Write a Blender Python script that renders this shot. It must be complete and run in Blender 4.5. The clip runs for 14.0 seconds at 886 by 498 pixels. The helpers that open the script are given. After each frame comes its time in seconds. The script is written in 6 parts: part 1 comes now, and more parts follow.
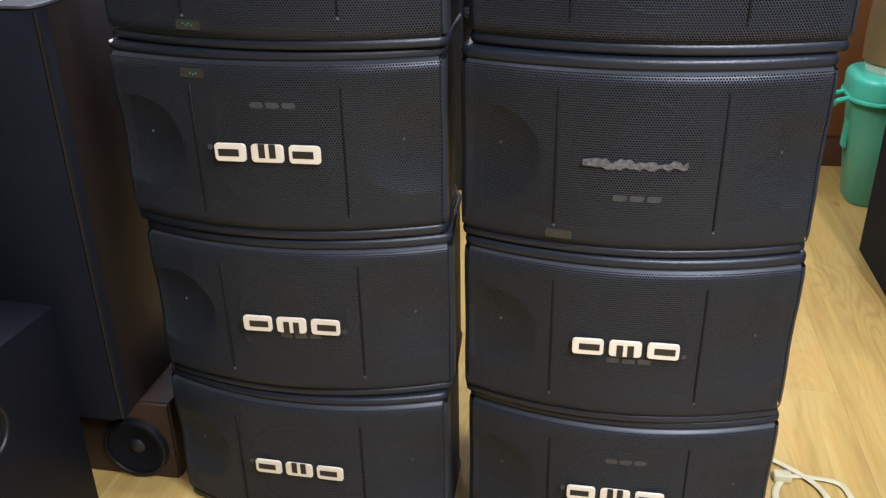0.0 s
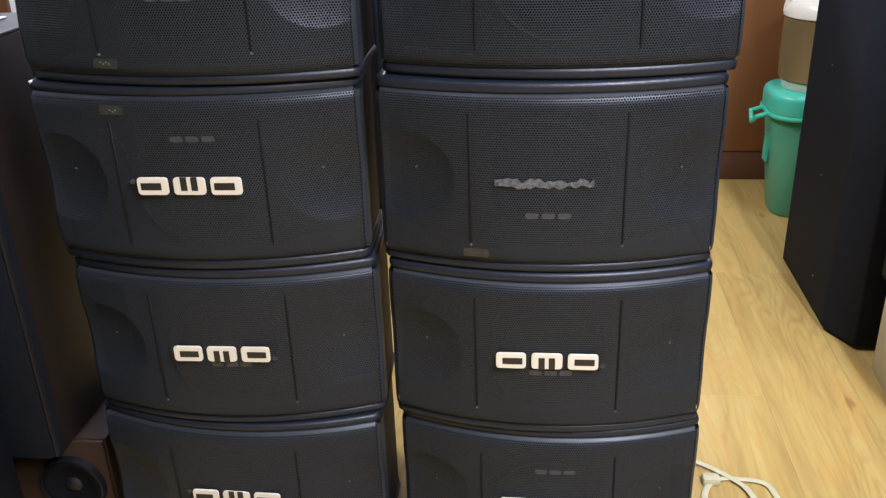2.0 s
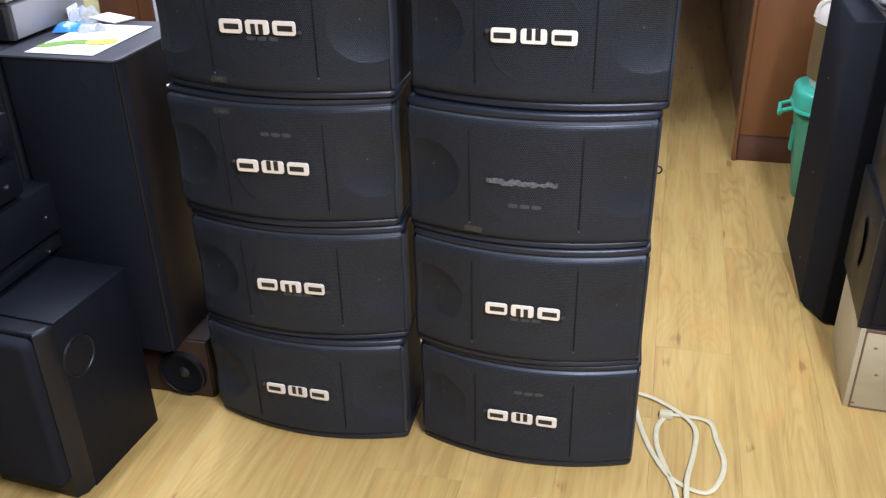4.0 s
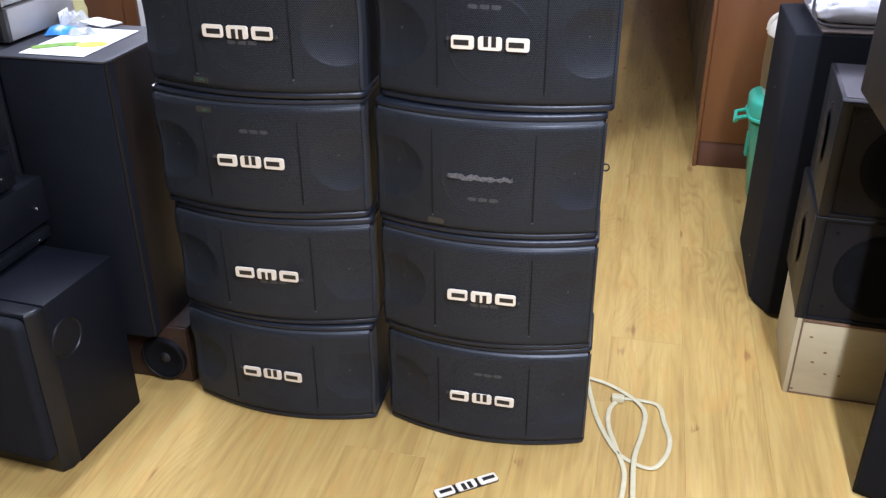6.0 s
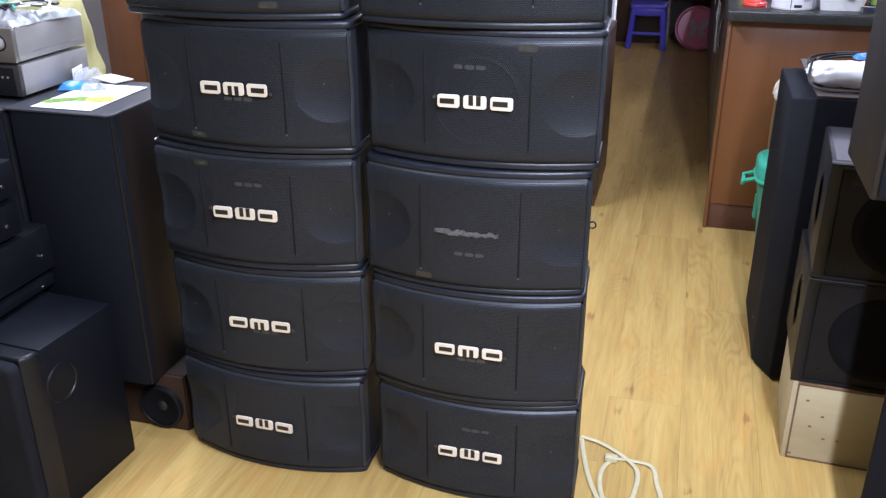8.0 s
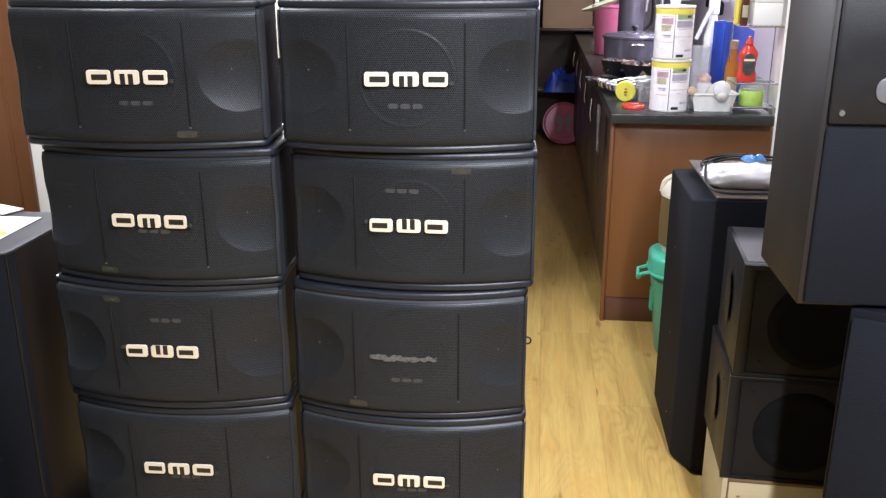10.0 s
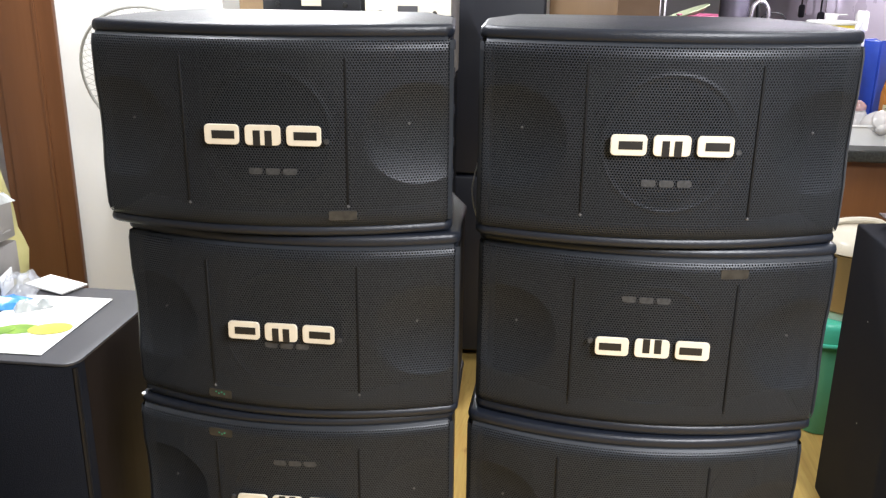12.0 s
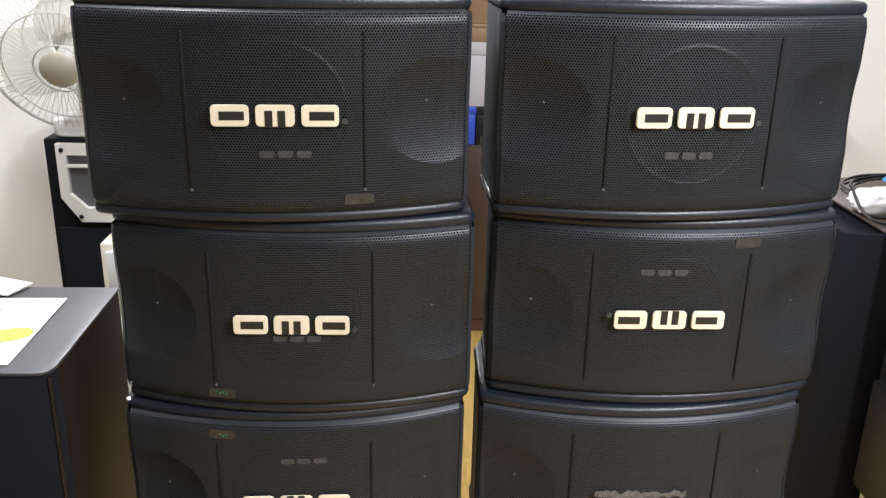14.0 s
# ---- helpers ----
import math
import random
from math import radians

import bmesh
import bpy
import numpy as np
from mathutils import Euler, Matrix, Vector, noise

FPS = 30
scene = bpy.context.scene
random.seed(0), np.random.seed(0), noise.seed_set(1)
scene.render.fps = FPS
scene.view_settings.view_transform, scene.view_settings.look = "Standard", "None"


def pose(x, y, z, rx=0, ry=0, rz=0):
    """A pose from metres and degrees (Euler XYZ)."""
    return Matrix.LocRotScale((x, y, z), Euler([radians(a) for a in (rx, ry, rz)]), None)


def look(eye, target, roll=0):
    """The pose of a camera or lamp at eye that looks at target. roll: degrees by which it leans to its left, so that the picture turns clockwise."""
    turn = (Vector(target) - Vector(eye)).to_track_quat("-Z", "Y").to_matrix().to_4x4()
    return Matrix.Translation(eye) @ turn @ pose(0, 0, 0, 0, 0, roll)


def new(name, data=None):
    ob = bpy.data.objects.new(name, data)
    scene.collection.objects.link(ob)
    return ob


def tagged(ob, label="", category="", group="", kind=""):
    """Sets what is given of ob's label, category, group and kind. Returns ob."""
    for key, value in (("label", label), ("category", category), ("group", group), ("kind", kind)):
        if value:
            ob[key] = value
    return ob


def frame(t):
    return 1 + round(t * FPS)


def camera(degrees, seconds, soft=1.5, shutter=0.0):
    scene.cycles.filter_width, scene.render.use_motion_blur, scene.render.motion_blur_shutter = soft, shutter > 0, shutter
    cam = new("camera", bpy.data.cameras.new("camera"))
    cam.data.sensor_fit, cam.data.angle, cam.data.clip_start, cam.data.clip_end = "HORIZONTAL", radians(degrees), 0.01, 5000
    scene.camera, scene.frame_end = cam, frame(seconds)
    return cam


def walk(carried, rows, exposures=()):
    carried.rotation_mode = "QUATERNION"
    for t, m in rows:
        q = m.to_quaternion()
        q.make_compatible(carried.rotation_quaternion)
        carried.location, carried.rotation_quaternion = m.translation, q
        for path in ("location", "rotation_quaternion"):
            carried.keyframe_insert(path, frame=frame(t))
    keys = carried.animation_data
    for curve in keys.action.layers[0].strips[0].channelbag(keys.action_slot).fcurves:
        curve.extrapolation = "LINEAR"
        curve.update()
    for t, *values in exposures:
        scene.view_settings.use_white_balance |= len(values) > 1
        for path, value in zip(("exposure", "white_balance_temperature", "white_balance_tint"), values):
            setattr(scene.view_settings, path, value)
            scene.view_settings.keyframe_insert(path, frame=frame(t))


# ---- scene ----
cam = camera(53.5, 14.0, soft=1.35)
PATH = [
    (0, (0.0, -0.011, 1.082), (-0.318, 1.756, 0.201), -1.0),
    (0.5, (0.008, -0.005, 1.083), (-0.291, 1.76, 0.192), -2.1),
    (1, (0.03, -0.012, 1.079), (-0.238, 1.767, 0.206), -2.7),
    (1.5, (0.041, -0.018, 1.086), (-0.222, 1.772, 0.234), -2.9),
    (2, (0.052, -0.043, 1.09), (-0.167, 1.765, 0.264), -2.0),
    (2.2, (0.068, -0.061, 1.112), (-0.117, 1.756, 0.298), -1.7),
    (4.3, (0.311, -0.45, 1.353), (-0.145, 1.248, 0.4), -1.1),
    (4.5, (0.328, -0.476, 1.356), (-0.119, 1.226, 0.405), -0.7),
    (5, (0.357, -0.508, 1.36), (-0.061, 1.214, 0.433), -0.4),
    (5.5, (0.361, -0.514, 1.375), (-0.023, 1.219, 0.453), -0.2),
    (6, (0.35, -0.529, 1.37), (-0.05, 1.197, 0.443), -0.2),
    (6.5, (0.375, -0.542, 1.383), (-0.092, 1.183, 0.485), -1.0),
    (7, (0.405, -0.536, 1.392), (-0.114, 1.187, 0.519), -1.0),
    (7.5, (0.415, -0.539, 1.383), (-0.138, 1.187, 0.537), -0.6),
    (8, (0.447, -0.532, 1.37), (-0.038, 1.233, 0.565), -0.1),
    (8.2, (0.464, -0.522, 1.356), (0.065, 1.291, 0.614), 0.3),
    (10.3, (0.209, -0.475, 1.431), (0.007, 1.418, 0.815), -0.1),
    (10.5, (0.135, -0.433, 1.437), (-0.074, 1.454, 0.811), -0.6),
    (10.6, (0.103, -0.413, 1.435), (-0.101, 1.474, 0.806), -0.8),
    (11, (0.026, -0.332, 1.431), (-0.14, 1.555, 0.788), -0.5),
    (11.4, (-0.023, -0.184, 1.431), (-0.221, 1.707, 0.81), -0.2),
    (11.5, (-0.028, -0.151, 1.435), (-0.244, 1.741, 0.825), -0.2),
    (12, (-0.082, -0.017, 1.431), (-0.302, 1.872, 0.813), 0.7),
    (12.5, (-0.204, 0.013, 1.437), (-0.275, 1.905, 0.793), 1.1),
    (13, (-0.293, 0.006, 1.431), (-0.244, 1.895, 0.775), 1.3),
    (13.5, (-0.295, 0.013, 1.43), (-0.224, 1.901, 0.772), 1.4),
    (14, (-0.284, 0.014, 1.424), (-0.193, 1.897, 0.756), 1.3),
]
walk(cam, [(t, look(eye, target, roll)) for t, eye, target, roll in PATH], exposures=[(0.0, -0.03, 6150, 13), (2.2, -0.03, 6150, 13), (4.3, -0.05, 5750, 16), (8.2, 0.03, 5750, 16), (10.4, 0.10, 6700, 10), (11.5, 0.06, 6800, 9), (13.0, 0.02, 6900, 8), (14.0, 0.02, 6900, 8)])

# light: unseen tubes in this room, one over the kitchen counter
COOL = (0.865, 0.90, 1.0)
# hanging tube: placed by the shadows, hung low only to steepen the falloff
LAMPS = [("hanging_tube", (0.87, -0.30, 2.26), 1.2, 0.06, 138.0, COOL),
         ("ceiling_tube", (-0.95, 1.50, 2.62), 1.2, 0.06, 68.0, COOL),
         ("ceiling_tube", (-0.78, 2.98, 2.62), 0.6, 0.06, 9.0, COOL),
         ("ceiling_tube", (1.00, 1.85, 2.62), 1.0, 0.06, 21.0, COOL),
         ("kitchen_tube", (1.15, 4.9, 2.45), 0.9, 0.06, 24.0, (0.86, 0.82, 1.0)),
         # added out of view to brighten the goods on the counter
         ("shelf_tube", (1.368, 4.0, 1.80), 1.3, 0.05, 40.0, (0.90, 0.88, 1.0))]
world = bpy.data.worlds.new("room_world")
world.use_nodes = True
world.node_tree.nodes["Background"].inputs[0].default_value = (0.55, 0.6, 0.7, 1)
world.node_tree.nodes["Background"].inputs[1].default_value = 0.3
scene.world = world


# ---- materials ----
def surface(name, a, b, scale=6.0, rough=0.5, vary=0.1, metal=0.0, bump=0.05, fine=180.0, spec=0.5, stretch=(1, 1, 1)):
    """Two tones mixed by a coarse and a fine noise, uneven gloss and a fine relief."""
    m = bpy.data.materials.new(name)
    m.use_nodes = True
    n, l = m.node_tree.nodes, m.node_tree.links
    p = n["Principled BSDF"]
    co, mp, info = n.new("ShaderNodeTexCoord"), n.new("ShaderNodeMapping"), n.new("ShaderNodeObjectInfo")
    mp.inputs["Scale"].default_value = stretch
    l.new(co.outputs["Object"], mp.inputs["Vector"])
    off = n.new("ShaderNodeVectorMath")
    off.operation = "ADD"
    mul = n.new("ShaderNodeMath")
    mul.operation = "MULTIPLY"
    mul.inputs[1].default_value = 7.0
    l.new(info.outputs["Random"], mul.inputs[0])
    l.new(mp.outputs[0], off.inputs[0])
    l.new(mul.outputs[0], off.inputs[1])
    big, small = n.new("ShaderNodeTexNoise"), n.new("ShaderNodeTexNoise")
    big.inputs["Scale"].default_value, small.inputs["Scale"].default_value = scale, fine
    big.inputs["Detail"].default_value, small.inputs["Detail"].default_value = 5, 3
    for t in (big, small):
        l.new(off.outputs[0], t.inputs["Vector"])
    mixf = n.new("ShaderNodeMath")
    mixf.operation = "MULTIPLY_ADD"
    mixf.inputs[1].default_value = 0.35
    l.new(small.outputs["Fac"], mixf.inputs[0])
    sc = n.new("ShaderNodeMath")
    sc.operation = "MULTIPLY_ADD"
    sc.inputs[1].default_value, sc.inputs[2].default_value = 1.5, -0.42
    l.new(big.outputs["Fac"], sc.inputs[0])
    l.new(sc.outputs[0], mixf.inputs[2])
    mix = n.new("ShaderNodeMix")
    mix.data_type = "RGBA"
    mix.clamp_factor = True
    l.new(mixf.outputs[0], mix.inputs["Factor"])
    mix.inputs["A"].default_value, mix.inputs["B"].default_value = (*a, 1), (*b, 1)
    l.new(mix.outputs["Result"], p.inputs["Base Color"])
    rr = n.new("ShaderNodeMath")
    rr.operation = "MULTIPLY_ADD"
    rr.inputs[1].default_value, rr.inputs[2].default_value = vary * 2, rough - vary
    l.new(big.outputs["Fac"], rr.inputs[0])
    l.new(rr.outputs[0], p.inputs["Roughness"])
    p.inputs["Metallic"].default_value = metal
    p.inputs["Specular IOR Level"].default_value = spec
    if bump:
        bp = n.new("ShaderNodeBump")
        bp.inputs["Strength"].default_value, bp.inputs["Distance"].default_value = bump, 0.002
        l.new(small.outputs["Fac"], bp.inputs["Height"])
        l.new(bp.outputs[0], p.inputs["Normal"])
    return m


def floor_wood():
    """Pale laminate: printed strips, long grain along y, a few knots, satin gloss."""
    m = bpy.data.materials.new("laminate_wood")
    m.use_nodes = True
    n, l = m.node_tree.nodes, m.node_tree.links
    p = n["Principled BSDF"]
    co, info = n.new("ShaderNodeTexCoord"), n.new("ShaderNodeObjectInfo")
    shift = n.new("ShaderNodeVectorMath")
    shift.operation = "MULTIPLY_ADD"
    shift.inputs[1].default_value = (3.1, 17.0, 5.0)
    l.new(info.outputs["Random"], shift.inputs[0])
    l.new(co.outputs["Object"], shift.inputs[2])

    def noise_at(scale, stretch, detail, rough=0.55, warp=0.0):
        mp, t = n.new("ShaderNodeMapping"), n.new("ShaderNodeTexNoise")
        mp.inputs["Scale"].default_value = stretch
        t.inputs["Scale"].default_value, t.inputs["Detail"].default_value = scale, detail
        t.inputs["Roughness"].default_value, t.inputs["Distortion"].default_value = rough, warp
        l.new(shift.outputs[0], mp.inputs["Vector"])
        l.new(mp.outputs[0], t.inputs["Vector"])
        return t.outputs["Fac"]

    def math(op, a, b=None, c=None):
        t = n.new("ShaderNodeMath")
        t.operation = op
        for i, v in enumerate((a, b, c)):
            if v is None:
                continue
            if isinstance(v, (int, float)):
                t.inputs[i].default_value = v
            else:
                l.new(v, t.inputs[i])
        return t.outputs[0]

    def blend(f, a, b):
        t = n.new("ShaderNodeMix")
        t.data_type = "RGBA"
        l.new(f, t.inputs["Factor"])
        for key, v in (("A", a), ("B", b)):
            if isinstance(v, tuple):
                t.inputs[key].default_value = (*v, 1)
            else:
                l.new(v, t.inputs[key])
        return t.outputs["Result"]

    sep = n.new("ShaderNodeSeparateXYZ")
    l.new(co.outputs["Object"], sep.inputs[0])
    strip = math("FLOOR", math("MULTIPLY", sep.outputs["X"], 15.4))
    step = math("FLOOR", math("MULTIPLY_ADD", sep.outputs["Y"], 2.4, math("MULTIPLY", strip, 0.37)))
    vec = n.new("ShaderNodeCombineXYZ")
    l.new(strip, vec.inputs[0])
    l.new(step, vec.inputs[1])
    l.new(info.outputs["Random"], vec.inputs[2])
    white = n.new("ShaderNodeTexWhiteNoise")
    white.noise_dimensions = "3D"
    l.new(vec.outputs[0], white.inputs["Vector"])
    broad = noise_at(5.0, (3.2, 0.30, 1), 4, 0.5, 0.4)
    grain = noise_at(30.0, (3.0, 0.16, 1), 5, 0.6, 0.3)
    pores = noise_at(70.0, (3.0, 0.10, 1), 3)
    wave = math("MULTIPLY", noise_at(0.95, (2.3, 0.36, 1), 3.5, 0.55, 0.6), 340.0)
    ring = math("SINE", math("MULTIPLY_ADD", sep.outputs["X"], 190.0, math("MULTIPLY_ADD", grain, 2.2, wave)))
    fig = math("MAXIMUM", math("MULTIPLY_ADD", noise_at(2.4, (1.9, 0.6, 1), 2), 2.6, -1.0), 0.06)
    tone = math("ADD", math("MULTIPLY_ADD", broad, 0.50, 0.24), math("MULTIPLY", white.outputs["Value"], 0.05))
    tone = math("ADD", tone, math("MULTIPLY", math("SUBTRACT", grain, 0.5), 0.44))
    tone = math("SUBTRACT", tone, math("MULTIPLY", math("POWER", math("MULTIPLY_ADD", ring, 0.5, 0.5), 2.5), math("MULTIPLY", fig, 0.14)))
    ramp = n.new("ShaderNodeValToRGB")
    e = ramp.color_ramp.elements
    e[0].position, e[0].color = 0.20, (0.265, 0.150, 0.042, 1)
    e[1].position, e[1].color = 0.88, (0.60, 0.440, 0.162, 1)
    mid = e.new(0.52)
    mid.color = (0.455, 0.308, 0.094, 1)
    l.new(tone, ramp.inputs[0])
    knots = n.new("ShaderNodeTexVoronoi")
    knots.voronoi_dimensions = "2D"
    knots.inputs["Scale"].default_value = 4.2
    kmap = n.new("ShaderNodeMapping")
    kmap.inputs["Scale"].default_value = (1.0, 0.62, 1)
    l.new(shift.outputs[0], kmap.inputs["Vector"])
    l.new(kmap.outputs[0], knots.inputs["Vector"])
    spot = n.new("ShaderNodeMapRange")
    spot.inputs["From Min"].default_value, spot.inputs["From Max"].default_value = 0.015, 0.070
    spot.inputs["To Min"].default_value, spot.inputs["To Max"].default_value = 0.75, 0.0
    l.new(math("ADD", knots.outputs["Distance"], math("MULTIPLY", math("SUBTRACT", grain, 0.5), 0.26)), spot.inputs["Value"])
    few = math("MULTIPLY", spot.outputs[0], math("GREATER_THAN", noise_at(1.7, (1, 1, 1), 1), 0.42))
    warm = blend(math("MULTIPLY", math("GREATER_THAN", noise_at(9.0, (2.4, 0.5, 1), 3, 0.6, 0.5), 0.60), 0.30), ramp.outputs[0], (0.50, 0.27, 0.07))
    col = blend(few, warm, (0.24, 0.115, 0.04))
    col = blend(math("MULTIPLY", math("LESS_THAN", pores, 0.42), 0.30), col, (0.42, 0.25, 0.1))
    l.new(col, p.inputs["Base Color"])
    l.new(math("MULTIPLY_ADD", broad, 0.16, 0.30), p.inputs["Roughness"])
    bp = n.new("ShaderNodeBump")
    p.inputs["Specular IOR Level"].default_value = 0.35
    bp.inputs["Strength"].default_value, bp.inputs["Distance"].default_value = 0.05, 0.001
    l.new(grain, bp.inputs["Height"])
    l.new(bp.outputs[0], p.inputs["Normal"])
    return m


def clear(name, color, rough=0.08, alpha=0.35):
    m = bpy.data.materials.new(name)
    m.use_nodes = True
    p = m.node_tree.nodes["Principled BSDF"]
    p.inputs["Base Color"].default_value = (*color, 1)
    p.inputs["Roughness"].default_value, p.inputs["Alpha"].default_value = rough, alpha
    return m


def glowing(name, color, strength, base=(0.9, 0.9, 0.9)):
    m = bpy.data.materials.new(name)
    m.use_nodes = True
    p = m.node_tree.nodes["Principled BSDF"]
    p.inputs["Base Color"].default_value = (*base, 1)
    p.inputs["Emission Color"].default_value, p.inputs["Emission Strength"].default_value = (*color, 1), strength
    return m


M_FLOOR = floor_wood()
M_CAP = surface("moulded_black_vinyl", (0.007, 0.0095, 0.016), (0.012, 0.0155, 0.024), 9, 0.40, 0.06, bump=0.2, fine=420)
M_SIDE = surface("black_vinyl_side", (0.006, 0.008, 0.012), (0.010, 0.012, 0.018), 9, 0.6, 0.06, bump=0.2, fine=420, spec=0.25)
M_GRILLE = surface("painted_steel_mesh", (0.0222, 0.0258, 0.0322), (0.0335, 0.0380, 0.0455), 7, 0.45, 0.1, metal=0.18, bump=0.0, spec=0.5)
M_BAFFLE = surface("black_baffle", (0.0030, 0.0032, 0.0040), (0.006, 0.0062, 0.007), 12, 0.7, spec=0.3)
M_CONE = surface("dark_tweeter_cone", (0.0032, 0.0034, 0.0042), (0.006, 0.0062, 0.007), 20, 0.7, bump=0.1, spec=0.2)
M_WOOFER = surface("dark_paper_cone", (0.0050, 0.0052, 0.0060), (0.009, 0.0092, 0.010), 20, 0.85, bump=0.1, spec=0.08)
M_RUBBER = surface("black_rubber", (0.009, 0.009, 0.010), (0.014, 0.014, 0.015), 20, 0.5)
M_BADGE = surface("cream_badge_plastic", (0.70, 0.62, 0.48), (0.80, 0.73, 0.60), 30, 0.35, bump=0.02)
M_DARKPLATE = surface("black_badge_back", (0.012, 0.011, 0.011), (0.02, 0.019, 0.018), 30, 0.4)
M_GHOST = surface("worn_grey_print", (0.018, 0.019, 0.021), (0.068, 0.069, 0.072), 260, 0.5, fine=600)
M_GLUE = surface("torn_adhesive", (0.022, 0.022, 0.023), (0.17, 0.17, 0.175), 160, 0.4, bump=0.8, fine=300)
M_PATCH = surface("smoked_window", (0.014, 0.013, 0.012), (0.050, 0.045, 0.038), 120, 0.45)
M_RIVET = surface("dull_bright_steel", (0.10, 0.10, 0.10), (0.16, 0.16, 0.16), 60, 0.5, metal=0.2, bump=0.0)
M_CHIP = surface("chipped_white_edge", (0.6, 0.6, 0.6), (0.8, 0.8, 0.8), 40, 0.5)
M_EBONY = surface("black_ash_veneer", (0.0034, 0.0042, 0.0068), (0.0068, 0.0078, 0.0112), 6, 0.5, 0.12, bump=0.2, fine=90, spec=0.16, stretch=(1, 1, 0.08))
M_BROWNSIDE = surface("dark_walnut_veneer", (0.0080, 0.0056, 0.0045), (0.0160, 0.0108, 0.0080), 5, 0.5, 0.08, bump=0.12, fine=80, spec=0.22, stretch=(1, 1, 0.07))
M_CENTRE = surface("red_brown_veneer", (0.024, 0.0125, 0.008), (0.044, 0.024, 0.015), 5, 0.5, 0.1, bump=0.15, fine=80, spec=0.3, stretch=(0.07, 1, 1))
M_TOPGREY = surface("dark_laminate_top", (0.036, 0.037, 0.043), (0.052, 0.053, 0.060), 8, 0.38, 0.06, bump=0.06, fine=300, spec=0.5)
M_CLOTH = surface("black_speaker_cloth", (0.0065, 0.0078, 0.0115), (0.011, 0.0125, 0.0172), 10, 0.85, 0.05, bump=0.6, fine=700, spec=0.15)
M_NAVY = surface("navy_black_cloth", (0.0032, 0.0043, 0.0080), (0.0056, 0.0074, 0.0124), 10, 0.8, 0.05, bump=0.6, fine=700, spec=0.2)
M_GREYMESH = surface("brown_grey_mesh", (0.0100, 0.0087, 0.0084), (0.0160, 0.0140, 0.0135), 8, 0.7, 0.05, bump=0.5, fine=600, spec=0.2)
M_GREYSIDE = surface("brown_grey_plastic", (0.0100, 0.0086, 0.0085), (0.0165, 0.0143, 0.0140), 6, 0.5, 0.1, bump=0.15, fine=250, spec=0.35)
M_MONTOP = surface("dull_grey_vinyl", (0.022, 0.020, 0.026), (0.034, 0.031, 0.038), 8, 0.45, 0.08, bump=0.15, fine=300, spec=0.4)
M_BLACKPL = surface("black_plastic", (0.0040, 0.0045, 0.0062), (0.008, 0.0088, 0.0112), 14, 0.45, bump=0.1, fine=300, spec=0.35)
M_STEELBLACK = surface("black_painted_steel", (0.0055, 0.006, 0.0085), (0.010, 0.011, 0.0145), 10, 0.38, bump=0.1, fine=260, spec=0.4)
M_SILVER = surface("champagne_aluminium", (0.26, 0.245, 0.228), (0.33, 0.313, 0.292), 5, 0.36, 0.06, metal=0.75, bump=0.04, fine=300, stretch=(0.1, 1, 1))
M_GUNMETAL = surface("gunmetal_front", (0.055, 0.053, 0.052), (0.085, 0.082, 0.079), 6, 0.38, 0.06, metal=0.5, bump=0.03, fine=300)
M_SILVERSIDE = surface("silver_painted_steel", (0.29, 0.28, 0.27), (0.36, 0.35, 0.34), 7, 0.42, 0.06, metal=0.25, bump=0.05, fine=300)
M_CHROME = surface("bright_metal", (0.72, 0.72, 0.73), (0.82, 0.82, 0.83), 9, 0.2, 0.06, metal=1.0, bump=0.0)
M_PAPER = surface("white_paper", (0.80, 0.80, 0.78), (0.88, 0.88, 0.86), 3, 0.6, bump=0.05)
M_LIME = surface("lime_print", (0.24, 0.42, 0.05), (0.42, 0.60, 0.13), 20, 0.5, bump=0.0)
M_LEMON = surface("lemon_print", (0.60, 0.55, 0.03), (0.72, 0.68, 0.12), 20, 0.5, bump=0.0)
M_KIWI = surface("kiwi_print", (0.07, 0.17, 0.015), (0.24, 0.38, 0.06), 45, 0.5, bump=0.0)
M_BLUEPACK = surface("blue_packet", (0.03, 0.16, 0.48), (0.08, 0.30, 0.68), 30, 0.25, bump=0.2, fine=90)
M_GREYPACK = surface("printed_grey_packet", (0.25, 0.28, 0.28), (0.50, 0.52, 0.50), 60, 0.25, bump=0.2, fine=90)
M_FILM = clear("clear_plastic_film", (0.55, 0.57, 0.60), 0.12, 0.34)
M_BAG = surface("crinkled_plastic_bag", (0.70, 0.70, 0.75), (0.90, 0.90, 0.93), 26, 0.2, 0.1, bump=0.5, fine=60)
M_YBAG = surface("cream_plastic_bag", (0.46, 0.42, 0.13), (0.62, 0.58, 0.28), 9, 0.3, bump=0.6, fine=40)
M_PLY = surface("bare_plywood", (0.34, 0.280, 0.155), (0.48, 0.408, 0.245), 7, 0.6, 0.05, bump=0.2, fine=70, stretch=(0.25, 1, 1))
M_PLYEDGE = surface("dirty_plywood_edge", (0.10, 0.055, 0.028), (0.20, 0.115, 0.06), 22, 0.7, bump=0.3)
M_KNOT = surface("plywood_knot", (0.16, 0.08, 0.03), (0.26, 0.15, 0.06), 40, 0.6, bump=0.0)
M_WALL = surface("white_wall_paint", (0.83, 0.825, 0.79), (0.88, 0.875, 0.84), 2.2, 0.6, 0.05, bump=0.12, fine=60)
M_LILAC = surface("pale_lilac_tiles", (0.60, 0.55, 0.64), (0.68, 0.63, 0.72), 3, 0.3, 0.08, bump=0.05, fine=80)
